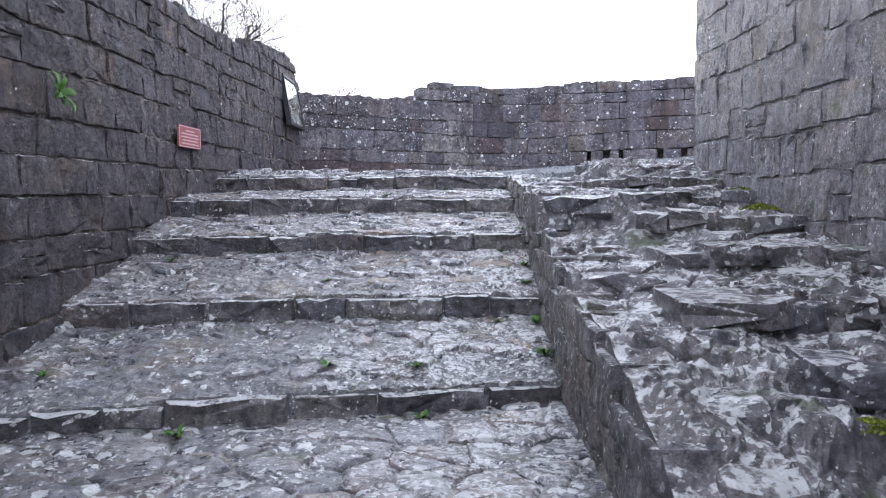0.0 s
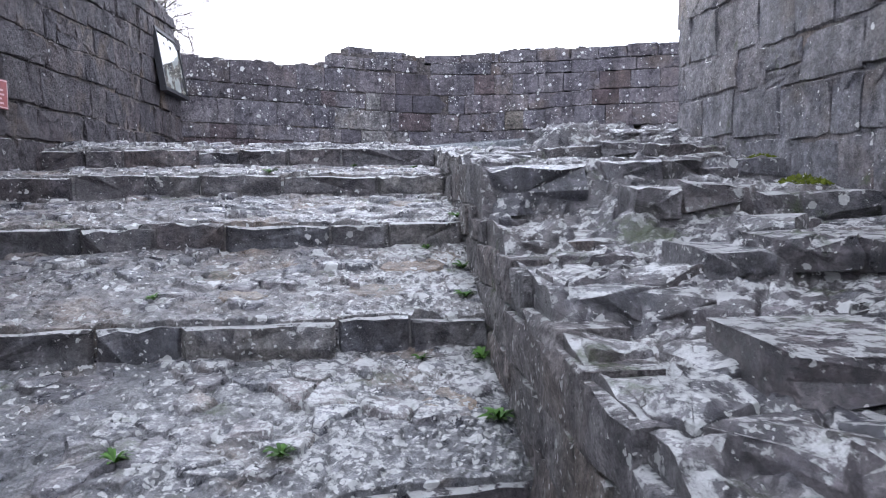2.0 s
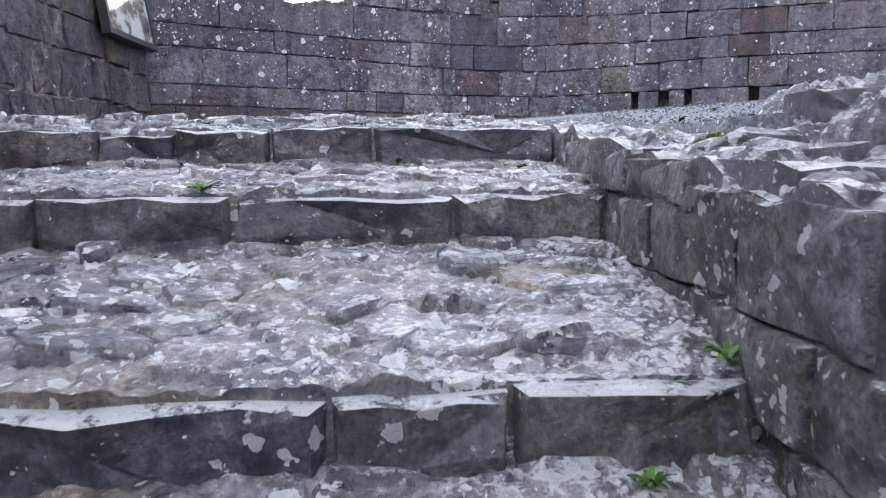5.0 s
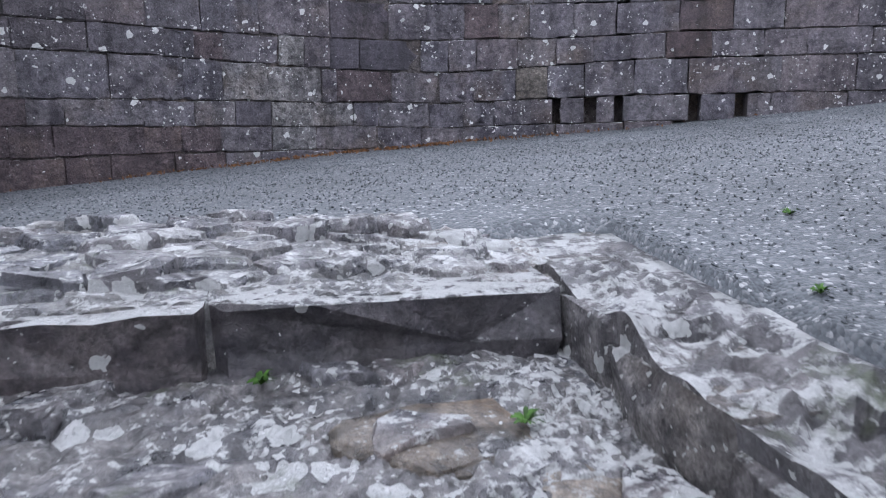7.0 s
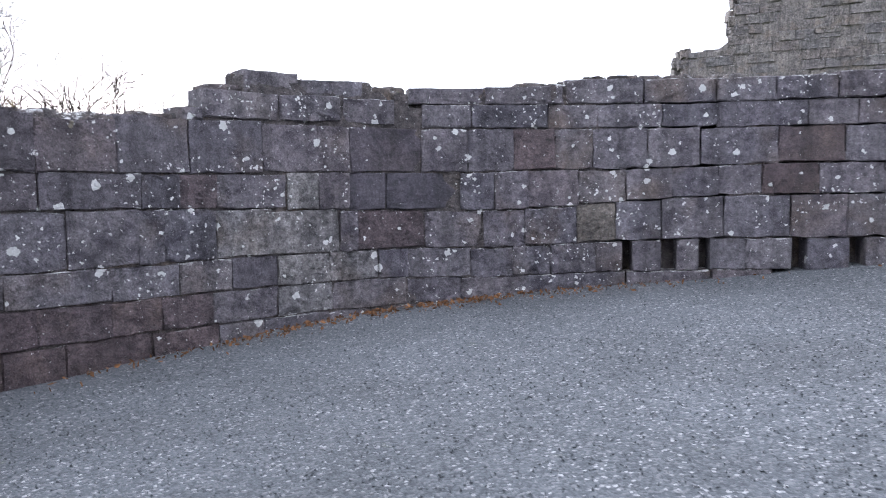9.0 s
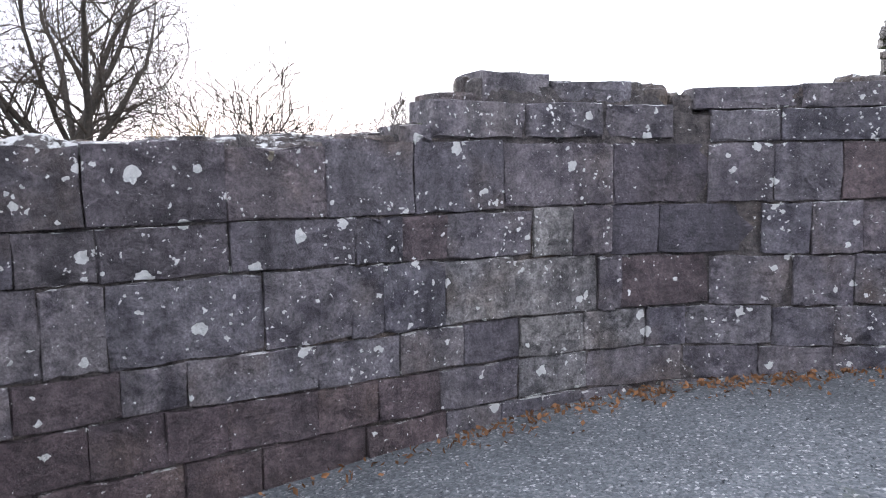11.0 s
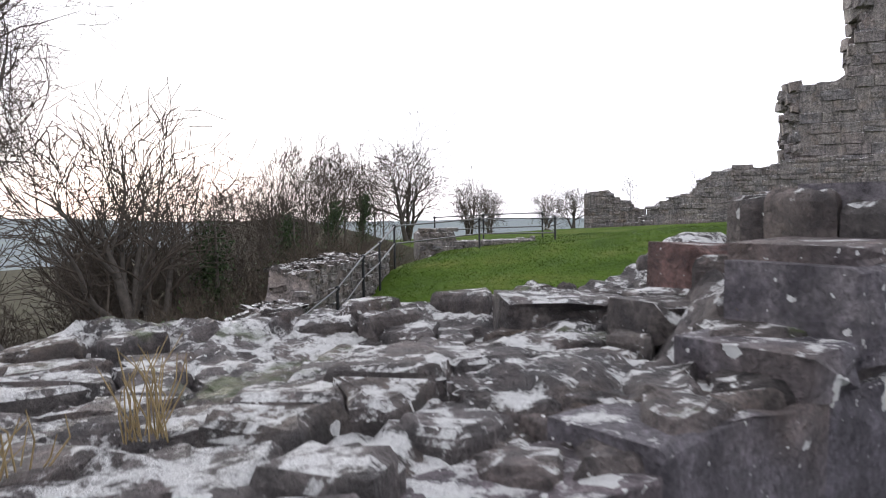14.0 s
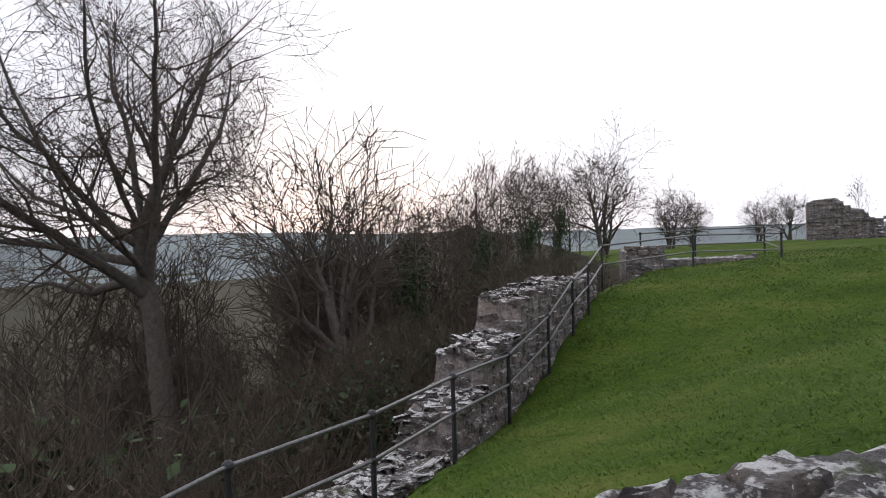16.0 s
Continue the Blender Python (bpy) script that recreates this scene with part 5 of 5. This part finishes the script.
MOSS = plain("moss", (0.13, 0.16, 0.022), 0.8, 0, 0.4, 15, 0.0, islands=0.3)


def moss_cushion(x, y, z, size, seed, label):
    r = random.Random(seed)

    def place():
        a, d = r.uniform(0, 6.28), size * math.sqrt(r.random())
        return Vector((d * math.cos(a), 0.6 * d * math.sin(a), 0.35 * size * (1 - (d / size) ** 2) * r.uniform(0.3, 1)))

    t = thing("moss_cushion", label, "moss", at=(x, y, z))
    part("foliage", mesh_of("foliage", *leaf_cloud(r, 700, place, 0.011), MOSS, False), None, t)


for i, (x, y, g) in enumerate(((1.95, 3.35, 0.14), (2.1, 3.15, 0.1), (1.75, 3.5, 0.07), (2.95, 6.9, 0.2), (3.0, 7.5, 0.16), (2.9, 6.2, 0.12), (1.35, 9.35, 0.1))):
    moss_cushion(x, y, rock_height(x, y), g, 90 + i, "yellow-green moss cushion on the rubble steps")

# ---- loose stones and dry tufts on the back wall's top ----
RED_BLOCKS = [block_mesh(500 + i, RED, 0.14, 0.1, False) for i in range(3)]
GREY_BLOCKS = [block_mesh(510 + i, CAP, 0.16, 0.1, False) for i in range(4)]
for i, (x, y, w, h, turn, red) in enumerate(((-0.35, 17.55, 0.42, 0.14, 0.3, 1), (0.05, 17.75, 0.36, 0.13, 0.5, 1), (-0.85, 17.75, 0.42, 0.14, -0.2, 0), (-0.6, 17.4, 0.3, 0.12, 0.4, 0))):
    s = reach(x)
    bx, by, ang = along(BACK, s)
    c = math.hypot(x - bx, y - by)
    top = back_top(s, min(1.6, max(0.2, c)))
    t = thing("loose_stone", "reddish sandstone block lying loose on the wall top" if red else "grey lichen-crusted block lying loose on the wall top", "stone", group="loose stones on the wall top")
    block_at(RED_BLOCKS[i % 3] if red else GREY_BLOCKS[i % 4], "block", t, x, y, top + h * 0.2, w, 0.2, h, turn, 0.05)


def dry_tuft(x, y, z, seed):
    r = random.Random(seed)
    w = Wood()
    for _ in range(26):
        p = Vector((r.gauss(0, 0.02), r.gauss(0, 0.02), -0.02))
        d = Vector((r.gauss(0, 0.3), r.gauss(0, 0.3), 1)).normalized()
        m = p + d * r.uniform(0.05, 0.13)
        w.tube([(p, 0.0018), (m, 0.0015), (m + (d + Vector((r.gauss(0, 0.4), r.gauss(0, 0.4), -0.2))) * 0.06, 0.0008)], 3)
    t = thing("dry_grass_tuft", "tuft of dry straw-coloured grass on the wall top", "grass", at=(x, y, z))
    part("foliage", w.mesh("foliage", DRY), None, t)


for i, (x, y) in enumerate(((-2.1, 16.65), (-1.95, 16.9), (-0.6, 17.2))):
    dry_tuft(x, y, back_top(reach(x), 0.5) - 0.01, 60 + i)


# ---- loose gravel, grass and fallen leaves ----
def pebbles():
    r = np.random.RandomState(3)
    n = 24000
    x, y = r.uniform(-2.6, 6.2, n), r.uniform(9.6, 17.3, n)
    ok = (y > 11.7) | (x > 1.35)
    x, y = x[ok], y[ok]
    n = len(x)
    octa = np.array([(1, 0, 0), (0, 1, 0), (-1, 0, 0), (0, -1, 0), (0, 0, 0.8), (0, 0, -0.8)])
    tri = np.array([(0, 1, 4), (1, 2, 4), (2, 3, 4), (3, 0, 4), (1, 0, 5), (2, 1, 5), (3, 2, 5), (0, 3, 5)])
    size = r.uniform(0.003, 0.008, (n, 1, 1)) * r.uniform(0.6, 1.4, (n, 1, 3))
    a = r.uniform(0, 6.3, n)
    c, s = np.cos(a)[:, None], np.sin(a)[:, None]
    v = octa[None] * size + r.normal(0, 0.002, (n, 6, 3))
    vx, vy = v[..., 0] * c - v[..., 1] * s, v[..., 0] * s + v[..., 1] * c
    z = np.array([yard_height(p, q) for p, q in zip(x, y)])
    verts = np.stack([vx + x[:, None], vy + y[:, None], v[..., 2] + z[:, None] + 0.004], -1).reshape(-1, 3)
    faces = (tri[None] + 6 * np.arange(n)[:, None, None]).reshape(-1, 3)
    thing("loose_gravel", "loose angular grey gravel chips", "gravel", kind="stuff", data=mesh_of("loose_gravel", verts.tolist(), faces.tolist(), GRAVEL, False))


pebbles()
BLADE = plain("grass_blade", (0.065, 0.112, 0.015), 0.55, 0, 0.4, 0.7, 0.0, islands=0.2)


def grass():
    r = random.Random(17)
    verts, faces = [], []
    for i in range(110000):
        y = 18.0 + 24 * r.random() ** 1.7
        x = fence_x(y) + 0.2 + 15 * r.random() ** 1.3
        z = land(x, y)
        h = r.uniform(0.012, 0.036) * (1 + 0.5 * n3(x, y, 0, 0.8)) * (1 + (y - 18) * 0.02)
        a, w = r.uniform(0, 6.28), 0.006 * (1 + (y - 18) * 0.08)
        dx, dy = r.gauss(0, 1.7) * h, r.gauss(0, 1.7) * h
        base = len(verts)
        verts += [(x - w * math.cos(a), y - w * math.sin(a), z - 0.01), (x + w * math.cos(a), y + w * math.sin(a), z - 0.01), (x + dx, y + dy, z + h)]
        faces.append((base, base + 1, base + 2))
    thing("grass", "short green winter grass on the castle bank", "grass", kind="stuff", data=mesh_of("grass", verts, faces, BLADE, False))


grass()
LITTER = plain("fallen_leaf", (0.16, 0.085, 0.045), 0.8, 0, 0.4, 20, 0.0, islands=0.5)


def litter():
    r = random.Random(23)

    def place():
        s = r.gauss(5.2, 1.3)
        x, y, ang = along(BACK, s)
        c = -abs(r.gauss(0, 0.16)) - 0.03
        x, y = x - math.sin(ang) * c, y + math.cos(ang) * c
        return Vector((x, y, yard_height(x, y) + r.uniform(0.005, 0.03)))

    thing("fallen_leaves", "brown fallen leaves gathered at the foot of the wall", "leaves", kind="stuff", data=mesh_of("fallen_leaves", *leaf_cloud(r, 750, place, 0.022), LITTER, False))


litter()
